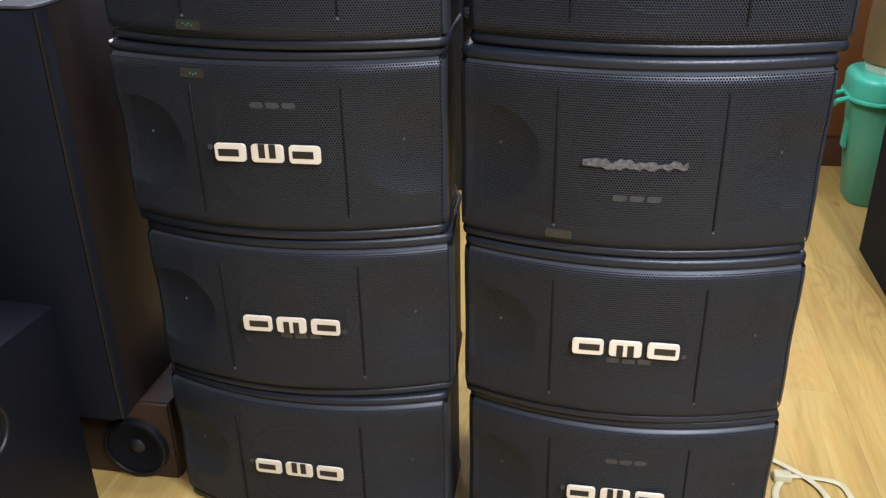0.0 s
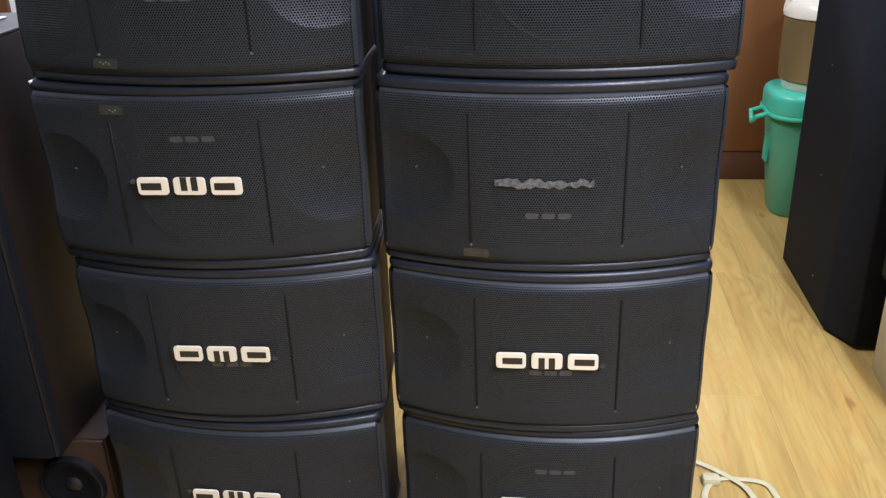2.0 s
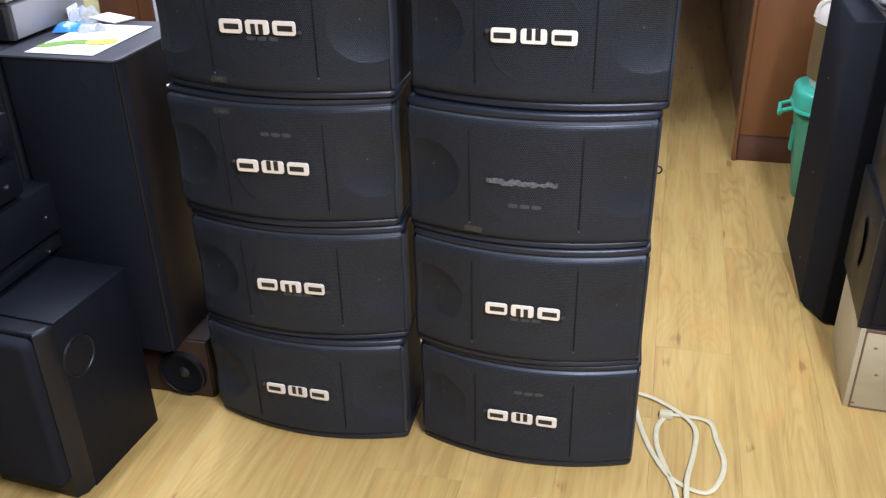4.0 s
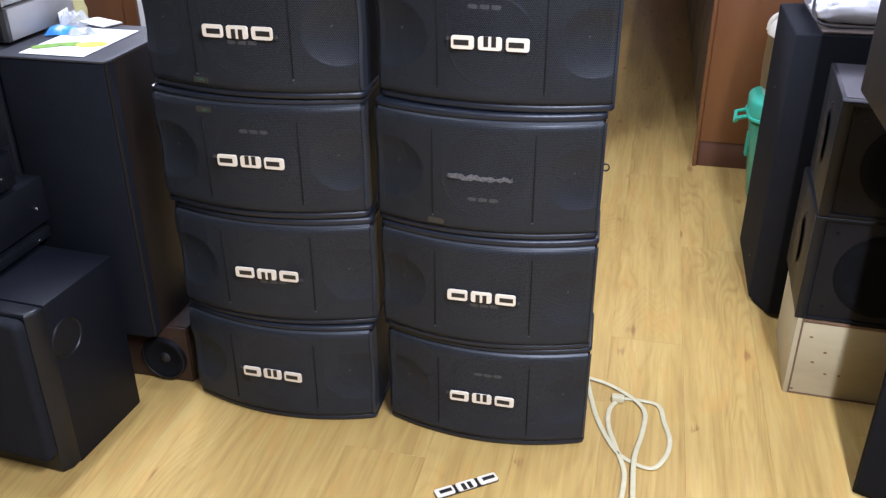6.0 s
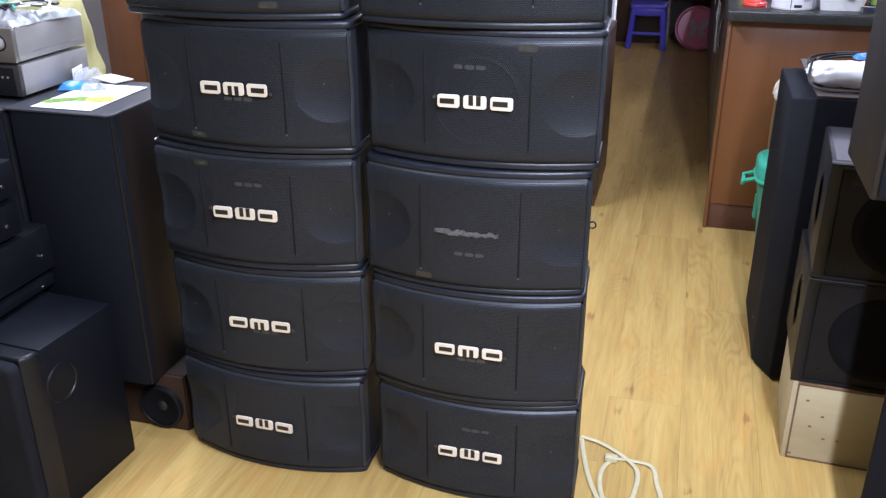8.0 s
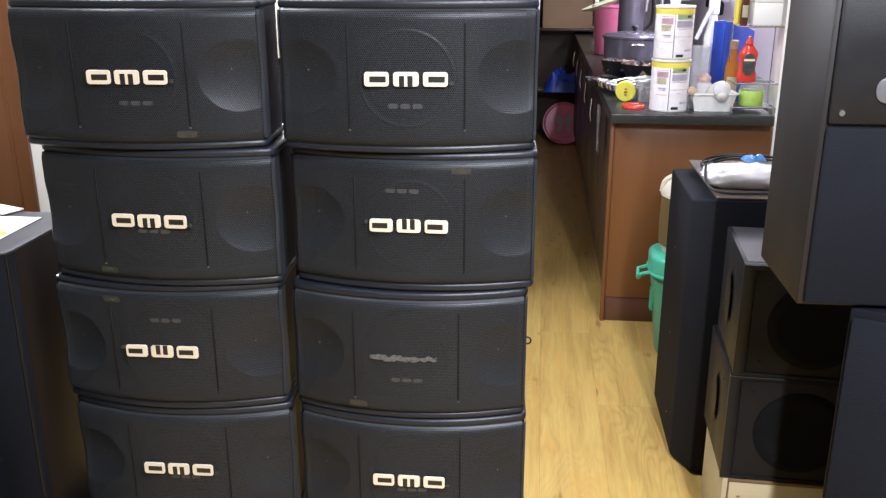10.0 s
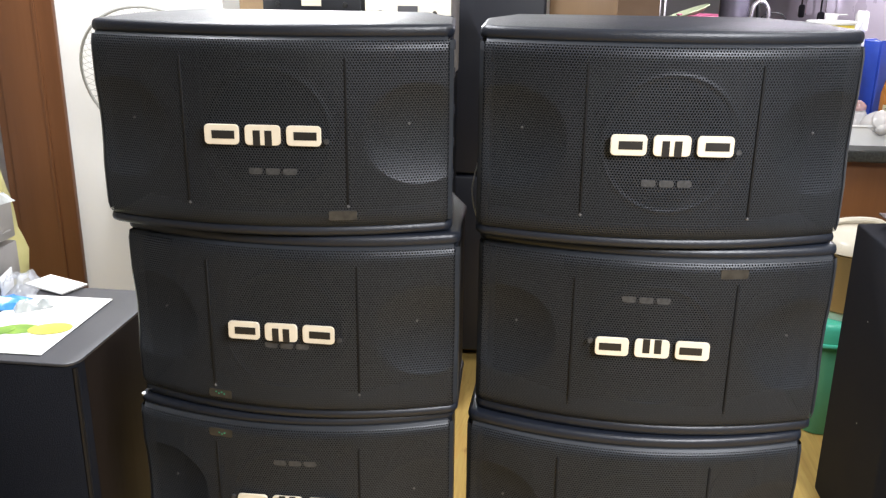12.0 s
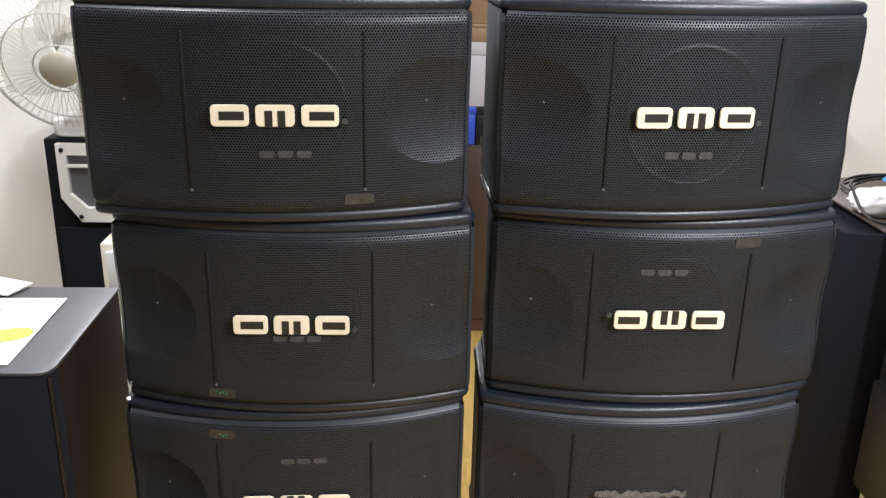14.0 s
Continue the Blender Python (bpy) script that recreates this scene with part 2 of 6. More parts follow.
# ceiling and outer walls are darkened only to cut bounced light
M_CEIL = surface("low_bounce_grey", (0.52, 0.52, 0.51), (0.58, 0.58, 0.57), 2, 0.7, bump=0.08)
M_FARWALL = surface("dull_plain_grey", (0.32, 0.315, 0.30), (0.38, 0.375, 0.36), 2.2, 0.6, 0.05, bump=0.12, fine=60)
M_DOORWOOD = surface("varnished_brown_wood", (0.105, 0.040, 0.016), (0.175, 0.072, 0.030), 4, 0.36, 0.08, bump=0.15, fine=60, stretch=(2.2, 2.2, 0.12))
M_CABWOOD = surface("orange_brown_veneer", (0.130, 0.048, 0.015), (0.205, 0.083, 0.028), 3, 0.34, 0.08, bump=0.1, fine=60, stretch=(2.0, 2.0, 0.16))
M_PLINTH = surface("dark_red_plinth", (0.075, 0.030, 0.018), (0.12, 0.050, 0.028), 8, 0.4)
M_GRANITE = surface("dark_speckled_granite", (0.003, 0.0035, 0.0035), (0.052, 0.055, 0.053), 150, 0.3, 0.06, bump=0.0, fine=330, spec=0.4)
M_GREEN = surface("green_plastic", (0.060, 0.27, 0.155), (0.085, 0.33, 0.20), 5, 0.34, bump=0.04)
M_MINT = surface("mint_plastic", (0.06, 0.50, 0.34), (0.09, 0.56, 0.40), 5, 0.3, bump=0.04)
M_CREAM = surface("cream_plastic", (0.72, 0.67, 0.55), (0.79, 0.74, 0.63), 5, 0.3, bump=0.03)
M_GOLD = surface("gold_brown_lacquer", (0.26, 0.19, 0.085), (0.33, 0.245, 0.12), 6, 0.3, 0.06, metal=0.45, bump=0.03)
M_WHITEPL = surface("white_plastic", (0.76, 0.76, 0.75), (0.84, 0.84, 0.83), 6, 0.32, bump=0.03)
M_CANWHITE = surface("printed_white_tin", (0.74, 0.72, 0.76), (0.85, 0.83, 0.86), 14, 0.28, bump=0.0)
M_YELLOW = surface("yellow_print", (0.80, 0.66, 0.06), (0.88, 0.76, 0.15), 20, 0.3, bump=0.0)
M_PINKP = surface("pink_print", (0.80, 0.52, 0.64), (0.86, 0.64, 0.74), 30, 0.35, bump=0.0)
M_LILACP = surface("lilac_print", (0.56, 0.56, 0.74), (0.68, 0.68, 0.82), 30, 0.35, bump=0.0)
M_RED = surface("red_plastic", (0.55, 0.035, 0.022), (0.68, 0.06, 0.035), 8, 0.25, bump=0.03)
M_DKLABEL = surface("dark_label", (0.03, 0.03, 0.03), (0.09, 0.09, 0.09), 60, 0.35, bump=0.0)
M_BLUE = surface("blue_card", (0.012, 0.045, 0.36), (0.02, 0.07, 0.46), 8, 0.35, bump=0.03)
M_AMBER = surface("amber_sauce", (0.30, 0.10, 0.015), (0.42, 0.17, 0.03), 10, 0.12, bump=0.0)
M_STOOL = surface("blue_violet_plastic", (0.06, 0.055, 0.40), (0.09, 0.08, 0.50), 6, 0.35, bump=0.03)
M_PINK = surface("pink_plastic", (0.55, 0.12, 0.24), (0.66, 0.20, 0.32), 8, 0.35, bump=0.03)
M_FRIDGE = surface("charcoal_enamel", (0.009, 0.0105, 0.017), (0.014, 0.016, 0.024), 5, 0.4, 0.05, bump=0.03)
M_LILACBOX = surface("pale_grey_card", (0.36, 0.35, 0.38), (0.44, 0.43, 0.46), 5, 0.6, bump=0.05)
M_GREYWRAP = surface("grey_teal_wrapper", (0.020, 0.032, 0.036), (0.62, 0.63, 0.64), 34, 0.2, 0.1, bump=0.9, fine=80)
M_PALEGREEN = surface("pale_green_print", (0.52, 0.66, 0.36), (0.64, 0.76, 0.50), 30, 0.35, bump=0.0)
M_LILACPL = surface("grey_enamel", (0.10, 0.095, 0.125), (0.17, 0.16, 0.20), 9, 0.22, 0.08, metal=0.5, bump=0.03)
M_HUB = surface("dull_cream_plastic", (0.34, 0.315, 0.265), (0.42, 0.39, 0.335), 8, 0.35, bump=0.02)
M_CLOTHGREY = surface("charcoal_speaker_cloth", (0.0085, 0.0095, 0.0125), (0.0145, 0.0155, 0.0195), 10, 0.9, 0.05, bump=0.6, fine=700, spec=0.15)
M_EDGELIGHT = surface("edge_highlight_tone", (0.0045, 0.0045, 0.0055), (0.014, 0.0125, 0.012), 30, 0.5, bump=0.1, spec=0.25, stretch=(1, 1, 0.1))
M_DARKWOOD = surface("dark_wood", (0.030, 0.017, 0.012), (0.060, 0.034, 0.022), 6, 0.4, bump=0.1, stretch=(1, 1, 0.1))
M_CARD = surface("brown_cardboard", (0.30, 0.20, 0.115), (0.40, 0.28, 0.165), 6, 0.75, bump=0.1, fine=120)
M_TOPBROWN = surface("dull_brown_board", (0.050, 0.036, 0.030), (0.085, 0.062, 0.050), 7, 0.5, 0.08, bump=0.1, fine=200, spec=0.4, stretch=(1, 0.15, 1))
M_TAN = surface("light_tan_wood", (0.20, 0.125, 0.070), (0.28, 0.18, 0.10), 5, 0.45, bump=0.1, stretch=(1.5, 1.5, 0.12))
M_HORN = surface("off_white_horn_plastic", (0.62, 0.61, 0.58), (0.72, 0.71, 0.68), 5, 0.35, bump=0.03)
M_HORNIN = surface("grey_horn_throat", (0.085, 0.085, 0.095), (0.13, 0.13, 0.14), 6, 0.30, bump=0.0)
M_FANBLADE = clear("milky_fan_blade", (0.62, 0.62, 0.56), 0.25, 0.45)
M_WIRE = surface("grey_coated_wire", (0.40, 0.40, 0.37), (0.48, 0.48, 0.45), 20, 0.35, bump=0.0)
M_CABLE = surface("ivory_flat_cable", (0.47, 0.42, 0.25), (0.58, 0.53, 0.34), 40, 0.5, bump=0.05)
M_SEAM = surface("dark_print_line", (0.10, 0.07, 0.13), (0.16, 0.12, 0.20), 30, 0.4, bump=0.0)
M_REDP = surface("red_print", (0.62, 0.22, 0.26), (0.70, 0.32, 0.36), 40, 0.4, bump=0.0)
M_CREAMP = surface("cream_print", (0.70, 0.66, 0.46), (0.80, 0.76, 0.58), 40, 0.45, bump=0.0)
M_LILACW = surface("pale_lilac_print", (0.66, 0.60, 0.74), (0.76, 0.71, 0.82), 160, 0.4, bump=0.0)
M_PINKFILM = clear("pinkish_clear_plastic", (0.62, 0.38, 0.34), 0.15, 0.6)
M_CREAMFILM = clear("amber_clear_plastic", (0.66, 0.46, 0.26), 0.15, 0.6)
M_BROWNGLASS = surface("brown_bottle_glass", (0.055, 0.016, 0.008), (0.11, 0.035, 0.015), 10, 0.12, bump=0.0)
M_ROOT = surface("brown_root_skin", (0.10, 0.058, 0.034), (0.24, 0.155, 0.095), 60, 0.6, bump=0.5, fine=200)
M_OLIVE = surface("olive_green_plastic", (0.075, 0.095, 0.028), (0.11, 0.135, 0.045), 8, 0.35, bump=0.03)
M_MILKY = clear("milky_clear_plastic", (0.80, 0.79, 0.78), 0.15, 0.62)
M_ORANGE = surface("orange_cotton", (0.55, 0.13, 0.03), (0.68, 0.20, 0.05), 30, 0.8, bump=0.4)
M_TUBE = glowing("lit_tube", (1.0, 0.97, 0.9), 6.0)
M_GREENLED = glowing("green_indicator", (0.12, 1.0, 0.62), 0.12, (0.01, 0.10, 0.05))


# ---- mesh helpers ----
def box(x0, x1, y0, y1, z0, z1, r=0.0, seg=2):
    bm = bmesh.new()
    bmesh.ops.create_cube(bm, size=1)
    for v in bm.verts:
        v.co = Vector((x0 + (v.co.x + 0.5) * (x1 - x0), y0 + (v.co.y + 0.5) * (y1 - y0), z0 + (v.co.z + 0.5) * (z1 - z0)))
    if r:
        bmesh.ops.bevel(bm, geom=bm.edges[:], offset=r, segments=seg, profile=0.5, affect="EDGES", clamp_overlap=True)
    return bm


def prism(poly, z0, z1, r=0.0, seg=2):
    """A flat outline drawn up from z0 to z1, with its top and bottom edges rounded."""
    bm = bmesh.new()
    low, high = [bm.verts.new((x, y, z0)) for x, y in poly], [bm.verts.new((x, y, z1)) for x, y in poly]
    n = len(poly)
    bm.faces.new(low[::-1])
    bm.faces.new(high)
    for i in range(n):
        bm.faces.new((low[i], low[(i + 1) % n], high[(i + 1) % n], high[i]))
    bmesh.ops.recalc_face_normals(bm, faces=bm.faces[:])
    if r:
        edges = [e for e in bm.edges if abs(e.verts[0].co.z - e.verts[1].co.z) < 1e-6]
        bmesh.ops.bevel(bm, geom=edges, offset=r, segments=seg, profile=0.5, affect="EDGES", clamp_overlap=True)
    return bm


def lathe(profile, seg=28):
    """Rings of (radius, height) turned about z."""
    bm = bmesh.new()
    rings = []
    for r, z in profile:
        if r < 1e-6:
            rings.append([bm.verts.new((0, 0, z))])
        else:
            rings.append([bm.verts.new((r * math.cos(2 * math.pi * k / seg), r * math.sin(2 * math.pi * k / seg), z)) for k in range(seg)])
    for a, b in zip(rings, rings[1:]):
        for k in range(seg):
            k2 = (k + 1) % seg
            if len(a) == 1 and len(b) == 1:
                continue
            if len(a) == 1:
                bm.faces.new((a[0], b[k], b[k2]))
            elif len(b) == 1:
                bm.faces.new((a[k], a[k2], b[0]))
            else:
                bm.faces.new((a[k], a[k2], b[k2], b[k]))
    bmesh.ops.recalc_face_normals(bm, faces=bm.faces[:])
    return bm


def tube(points, r, seg=8, closed=False, flat=1.0):
    """A round (or flattened) rod along points."""
    pts = [Vector(p) for p in points]
    n = len(pts)
    bm = bmesh.new()
    rings, side = [], None
    for i, p in enumerate(pts):
        a = pts[(i - 1) % n] if (closed or i) else p
        b = pts[(i + 1) % n] if (closed or i < n - 1) else p
        d = (b - a).normalized()
        ref = Vector((0, 0, 1)) if abs(d.z) < 0.95 else Vector((1, 0, 0))
        s = d.cross(ref).normalized()
        if side is not None and s.dot(side) < 0:
            s = -s
        side = s
        u = s.cross(d).normalized()
        rings.append([bm.verts.new(p + r * (math.cos(2 * math.pi * k / seg) * s + flat * math.sin(2 * math.pi * k / seg) * u)) for k in range(seg)])
    pairs = list(zip(rings, rings[1:])) + ([(rings[-1], rings[0])] if closed else [])
    for a, b in pairs:
        for k in range(seg):
            bm.faces.new((a[k], a[(k + 1) % seg], b[(k + 1) % seg], b[k]))
    if not closed:
        bm.faces.new(rings[0][::-1])
        bm.faces.new(rings[-1])
    bmesh.ops.recalc_face_normals(bm, faces=bm.faces[:])
    return bm


def smooth_path(pts, steps=6):
    """Points joined by a smooth line through all of them."""
    out, p = [], [Vector(q) for q in pts]
    for i in range(len(p) - 1):
        a, b, c, d = p[max(i - 1, 0)], p[i], p[i + 1], p[min(i + 2, len(p) - 1)]
        for k in range(steps):
            t = k / steps
            out.append(0.5 * (2 * b + (c - a) * t + (2 * a - 5 * b + 4 * c - d) * t * t + (3 * b - a - 3 * c + d) * t ** 3))
    return out + [p[-1]]


def moved(bm, x=0, y=0, z=0, rx=0, ry=0, rz=0):
    bmesh.ops.transform(bm, matrix=pose(x, y, z, rx, ry, rz), verts=bm.verts[:])
    return bm


def joined(*bms):
    """Several shapes as one mesh."""
    out = bmesh.new()
    for b in bms:
        me = bpy.data.meshes.new("joint")
        b.to_mesh(me)
        out.from_mesh(me)
        bpy.data.meshes.remove(me)
        b.free()
    return out


def mesh_of(name, bm, mat, angle=38):
    me = bpy.data.meshes.new(name)
    bm.to_mesh(me)
    bm.free()
    me.materials.append(mat)
    me.shade_smooth()
    me.set_sharp_from_angle(angle=radians(angle))
    return me


def part(name, bm, mat, parent, label=""):
    ob = new(name, mesh_of(name, bm, mat))
    ob.parent = parent
    return tagged(ob, label)


def thing(name, m, label, category, group="", kind=""):
    ob = new(name)
    ob.empty_display_size = 0.05
    ob.matrix_basis = m
    return tagged(ob, label, category, group, kind)


def structure(name, bm, mat, label, category=""):
    return tagged(new(name, mesh_of(name, bm, mat)), label, category, kind="structure")


def rounded_rect(w, h, r, n=5, cx=0.0, cy=0.0):
    pts = []
    for sx, sy, a0 in ((1, 1, 0), (-1, 1, 90), (-1, -1, 180), (1, -1, 270)):
        for k in range(n + 1):
            a = radians(a0 + 90 * k / n)
            pts.append((cx + sx * (w / 2 - r) + r * math.cos(a), cy + sy * (h / 2 - r) + r * math.sin(a)))
    return pts


# ---- structure ----
H = 2.7
structure("subfloor", box(-3.2, 3.4, -3.0, 8.0, -0.12, -0.0135), M_PLINTH, "screed under the laminate floor", "floor")
structure("ceiling", box(-3.2, 3.4, -3.0, 8.0, H, H + 0.12), M_CEIL, "plain ceiling, kept grey to cut bounced light", "ceiling")
structure("wall_west", box(-3.2, -3.05, -3.0, 8.0, 0, H), M_FARWALL, "plain wall, kept grey to cut bounced light", "wall")
structure("wall_east", box(3.25, 3.4, -3.0, 8.0, 0, H), M_FARWALL, "plain wall, kept grey to cut bounced light", "wall")
structure("wall_south", box(-3.05, 3.25, -3.0, -2.85, 0, H), M_FARWALL, "plain wall, kept grey to cut bounced light", "wall")
structure("wall_far", box(-3.05, 3.25, 7.85, 8.0, 0, H), M_FARWALL, "plain wall, kept grey to cut bounced light", "wall")
WY = 2.42
structure("wall_north", joined(box(-1.512, -0.99, WY, WY + 0.14, 0, H), box(-3.05, -2.462, WY, WY + 0.14, 0, H),
                                box(-2.462, -1.512, WY, WY + 0.14, 2.08, H)), M_WALL,
          "white painted partition with a door opening", "wall")
# added white surface for the speaker tops to mirror
structure("wall_back", box(-2.2, 0.12, 3.56, 3.68, 0, H), M_WALL, "unseen white wall behind the equipment, added for glare", "wall")
structure("wall_kitchen_side", box(1.207, 3.25, 2.985, 3.10, 0, H), M_WALL, "white painted wall end beside the counter", "wall")
structure("wall_kitchen", box(1.42, 1.52, 3.10, 7.85, 0, H), M_LILAC, "pale lilac kitchen wall", "wall")
# door casing, stepped
casing = thing("door_casing", pose(-1.481, WY, 0), "varnished brown wooden door casing", "door frame", kind="structure")
for nm, bm in (("jamb", joined(box(-0.185, 0.0, -0.022, -0.003, 0, 2.15, 0.004), box(-0.222, -0.0315, -0.0025, 0.14, 0, 2.12, 0.003))),
               ("jamb", joined(box(-1.10, -1.0, -0.022, -0.003, 0, 2.15, 0.004), box(-1.0, -0.953, -0.012, 0.14, 0, 2.12, 0.003))),
               ("head", box(-1.0, -0.10, -0.022, -0.003, 2.05, 2.15, 0.004))):
    part(nm, bm, M_DOORWOOD, casing)
part("bead", box(-0.062, -0.050, -0.028, -0.0215, 0, 2.1, 0.003), M_DOORWOOD, casing)

for nm, (x, y, z), ln, wd, watt, tint in LAMPS:
    lamp = bpy.data.lights.new(nm, "AREA")
    lamp.shape, lamp.size, lamp.size_y, lamp.energy, lamp.color = "RECTANGLE", wd, ln, watt, tint
    new(nm + "_light", lamp).matrix_basis = pose(x, y, z - 0.045)
    fx = thing(nm, pose(x, y, z), "unseen white fixture with a lit tube", "ceiling lamp")
    part("housing", box(-0.05, 0.05, -ln / 2 - 0.03, ln / 2 + 0.03, 0.0, H - z if z > 2.4 else 0.07, 0.006), M_WHITEPL, fx)
    if 2.0 < z < 2.4:
        for ry in (-0.4, 0.4):
            part("rod", tube([(0, ry, 0.065), (0, ry, H - z)], 0.006), M_CHROME, fx)
    part("tube", moved(tube([(0, -ln / 2, 0), (0, ln / 2, 0)], 0.014), 0, 0, -0.018), M_TUBE, fx)


# unseen tube added on the back wall, for glare on the speaker tops
glare_lamp = bpy.data.lights.new("glare_tube", "AREA")
glare_lamp.shape, glare_lamp.size, glare_lamp.size_y, glare_lamp.energy, glare_lamp.color = "RECTANGLE", 1.0, 0.06, 54.0, COOL
new("glare_tube_light", glare_lamp).matrix_basis = pose(-1.22, 3.475, 2.05, -78)
wl = thing("glare_tube", pose(-1.22, 3.56, 2.05), "unseen white wall fixture with a lit tube, added for glare", "wall lamp")
part("housing", box(-0.54, 0.54, -0.055, -0.001, -0.03, 0.03, 0.006), M_WHITEPL, wl)
part("tube", tube([(-0.5, -0.069, 0), (0.5, -0.069, 0)], 0.013), M_TUBE, wl)

# ---- karaoke speakers ----
UW, UH, UD, SAG = 0.471, 0.2712, 0.27, 0.048
PITCH = 0.272


def arc_y(u, off=0.0):
    return -SAG * (1 - (2 * u / UW) ** 2) + off


def plan(inset=0.0, front=0.0, n=18):
    hw = UW / 2 - inset
    e = hw - 0.011
    pts = [(-e + 2 * e * k / n, arc_y(-e + 2 * e * k / n, front)) for k in range(n + 1)]
    y = arc_y(e, front)
    pts = [(-hw, y + 0.014), (-hw + 0.0025, y + 0.006)] + pts + [(hw - 0.0025, y + 0.006), (hw, y + 0.014)]
    return pts + [(hw - 0.006, 0.15), (hw - 0.052, UD - inset), (-hw + 0.052, UD - inset), (-hw + 0.006, 0.15)]


def bulge(v, v0, v1):
    e = min(1.0, max(0.0, min(v - v0, v1 - v) / 0.020))
    return 0.015 * math.sqrt(max(0.0, 1 - (1 - e) ** 2)) - 0.006


V0, V1 = 0.0125, UH - 0.0145


def sheet(u, v):
    """The curved face of the mesh: bowed across, pillowed at top and bottom, turned in at the ends."""
    e = max(0.0, abs(u) - (UW / 2 - 0.008)) / 0.008
    q = ((abs(u) - 0.195) / 0.070) ** 2 + ((v - UH / 2) / 0.0655) ** 2
    dish = 0.0108 * max(0.0, 1 - q) ** 0.95 * min(1.0, 0.75 + (UW / 2 - abs(u)) / 0.06)
    rim = math.exp(-((math.hypot(u, v - UH / 2) - 0.084) / 0.0030) ** 2)
    return (u, arc_y(u) - bulge(v, V0, V1) + 0.006 * e * e + dish - 0.0008 * rim, v)


def perforated():
    """Punched steel: six-sided holes in staggered rows, with a plain rim."""
    pitch = 0.0037
    R = pitch / math.sqrt(3)
    rh = 0.00142
    deep = 0.0011
    verts, faces, index = [], [], {}

    def corner(u, v):
        key = (round(u * 20000), round(v * 20000))
        if key not in index:
            index[key] = len(verts)
            verts.append(sheet(u, v))
        return index[key]

    rows, cols = int((V1 - V0 - 0.004) / (1.5 * R)), int((UW - 0.010) / pitch)
    for j in range(rows):
        v = V0 + 0.004 + (j + 0.2) * 1.5 * R
        for i in range(cols):
            u = (i - cols / 2 + 0.25 + 0.5 * (j % 2)) * pitch
            ring = [corner(u + R * math.cos(radians(90 + 60 * k)), v + R * math.sin(radians(90 + 60 * k))) for k in range(6)]
            base = len(verts)
            verts.extend(sheet(u + rh * math.cos(radians(90 + 60 * k)), v + rh * math.sin(radians(90 + 60 * k))) for k in range(6))
            verts.extend((x, y + deep, z) for x, y, z in verts[base:base + 6])
            for k in range(6):
                k2 = (k + 1) % 6
                faces.append((ring[k], ring[k2], base + k2, base + k))
                faces.append((base + k, base + k2, base + 6 + k2, base + 6 + k))

    def strip(us, vs):
        base = len(verts)
        for u in us:
            for v in vs:
                x, y, z = sheet(u, v)
                verts.append((x, y - 0.0004, z))
        n = len(vs)
        for a in range(len(us) - 1):
            for b in range(n - 1):
                p = base + a * n + b
                faces.append((p, p + n, p + n + 1, p + 1))

    us = [(-UW / 2 + 0.008) + (UW - 0.016) * k / 40 for k in range(41)]
    strip(us, [V0 - 0.001, V0 + 0.002, V0 + 0.005])
    strip(us, [V1 - 0.005, V1 - 0.002, V1 + 0.001])
    vs = [V0 + 0.005 + (V1 - V0 - 0.010) * k / 24 for k in range(25)]
    for s in (-1, 1):
        strip([s * (UW / 2 - 0.005), s * (UW / 2 - 0.002), s * UW / 2], vs)
    for s in (-1, 1):
        base = len(verts)
        for v in vs:
            verts.append((s * UW / 2, sheet(s * UW / 2, v)[1], v))
            verts.append((s * (UW / 2 - 0.0015), 0.03, v))
        for k in range(len(vs) - 1):
            p = base + 2 * k
            faces.append((p, p + 1, p + 3, p + 2))
    me = bpy.data.meshes.new("grille")
    me.from_pydata(verts, [], faces)
    me.materials.append(M_GRILLE)
    me.shade_flat()
    return me


GRILLE = perforated()


def badge(parent, x, z, w=0.148, h=0.0255, loose=False):
    """Cream tablets on the mesh, slots in black."""
    blocks, slots = [], []
    deep = 0.004
    for cx, bw, cuts in ((-0.352, 0.296, ((0.05, 0.0, 0.66, 0.40),)),
                         (0.0, 0.305, ((-0.165, -0.14, 0.20, 0.76), (0.165, -0.14, 0.20, 0.76))),
                         (0.352, 0.296, ((0.05, 0.0, 0.66, 0.40),))):
        blocks.append(moved(prism(rounded_rect(bw * w, h, 0.20 * h, 3), 0, deep, 0.0006, 1), cx * w, 0, 0))
        for ox, oz, sw, sh in cuts:
            slots.append(moved(box(-sw * bw * w / 2, sw * bw * w / 2, -sh * h / 2, sh * h / 2, deep - 0.001, deep + 0.0006),
                               cx * w + ox * bw * w, oz * h, 0))
    dot = moved(lathe([(0.0, 0.003), (0.0034, 0.003), (0.0034, 0.0)], 12), w * 0.545, -0.26 * h, 0)
    if loose:
        for bl in blocks:
            part("tablet", moved(bl, 0, 0, 0.002), M_BADGE, parent)
        for sl in slots:
            part("slot", moved(sl, 0, 0, 0.002), M_DARKPLATE, parent)
        return
    y = arc_y(x) - 0.0105
    b = part("badge", moved(dot, x, y, z, 90), M_GHOST, parent, "raised cream badge of three plain tablets")
    for bl in blocks:
        part("tablet", moved(bl, x, y, z, 90), M_BADGE, b)
    for sl in slots:
        part("slot", moved(sl, x, y, z, 90), M_DARKPLATE, b)


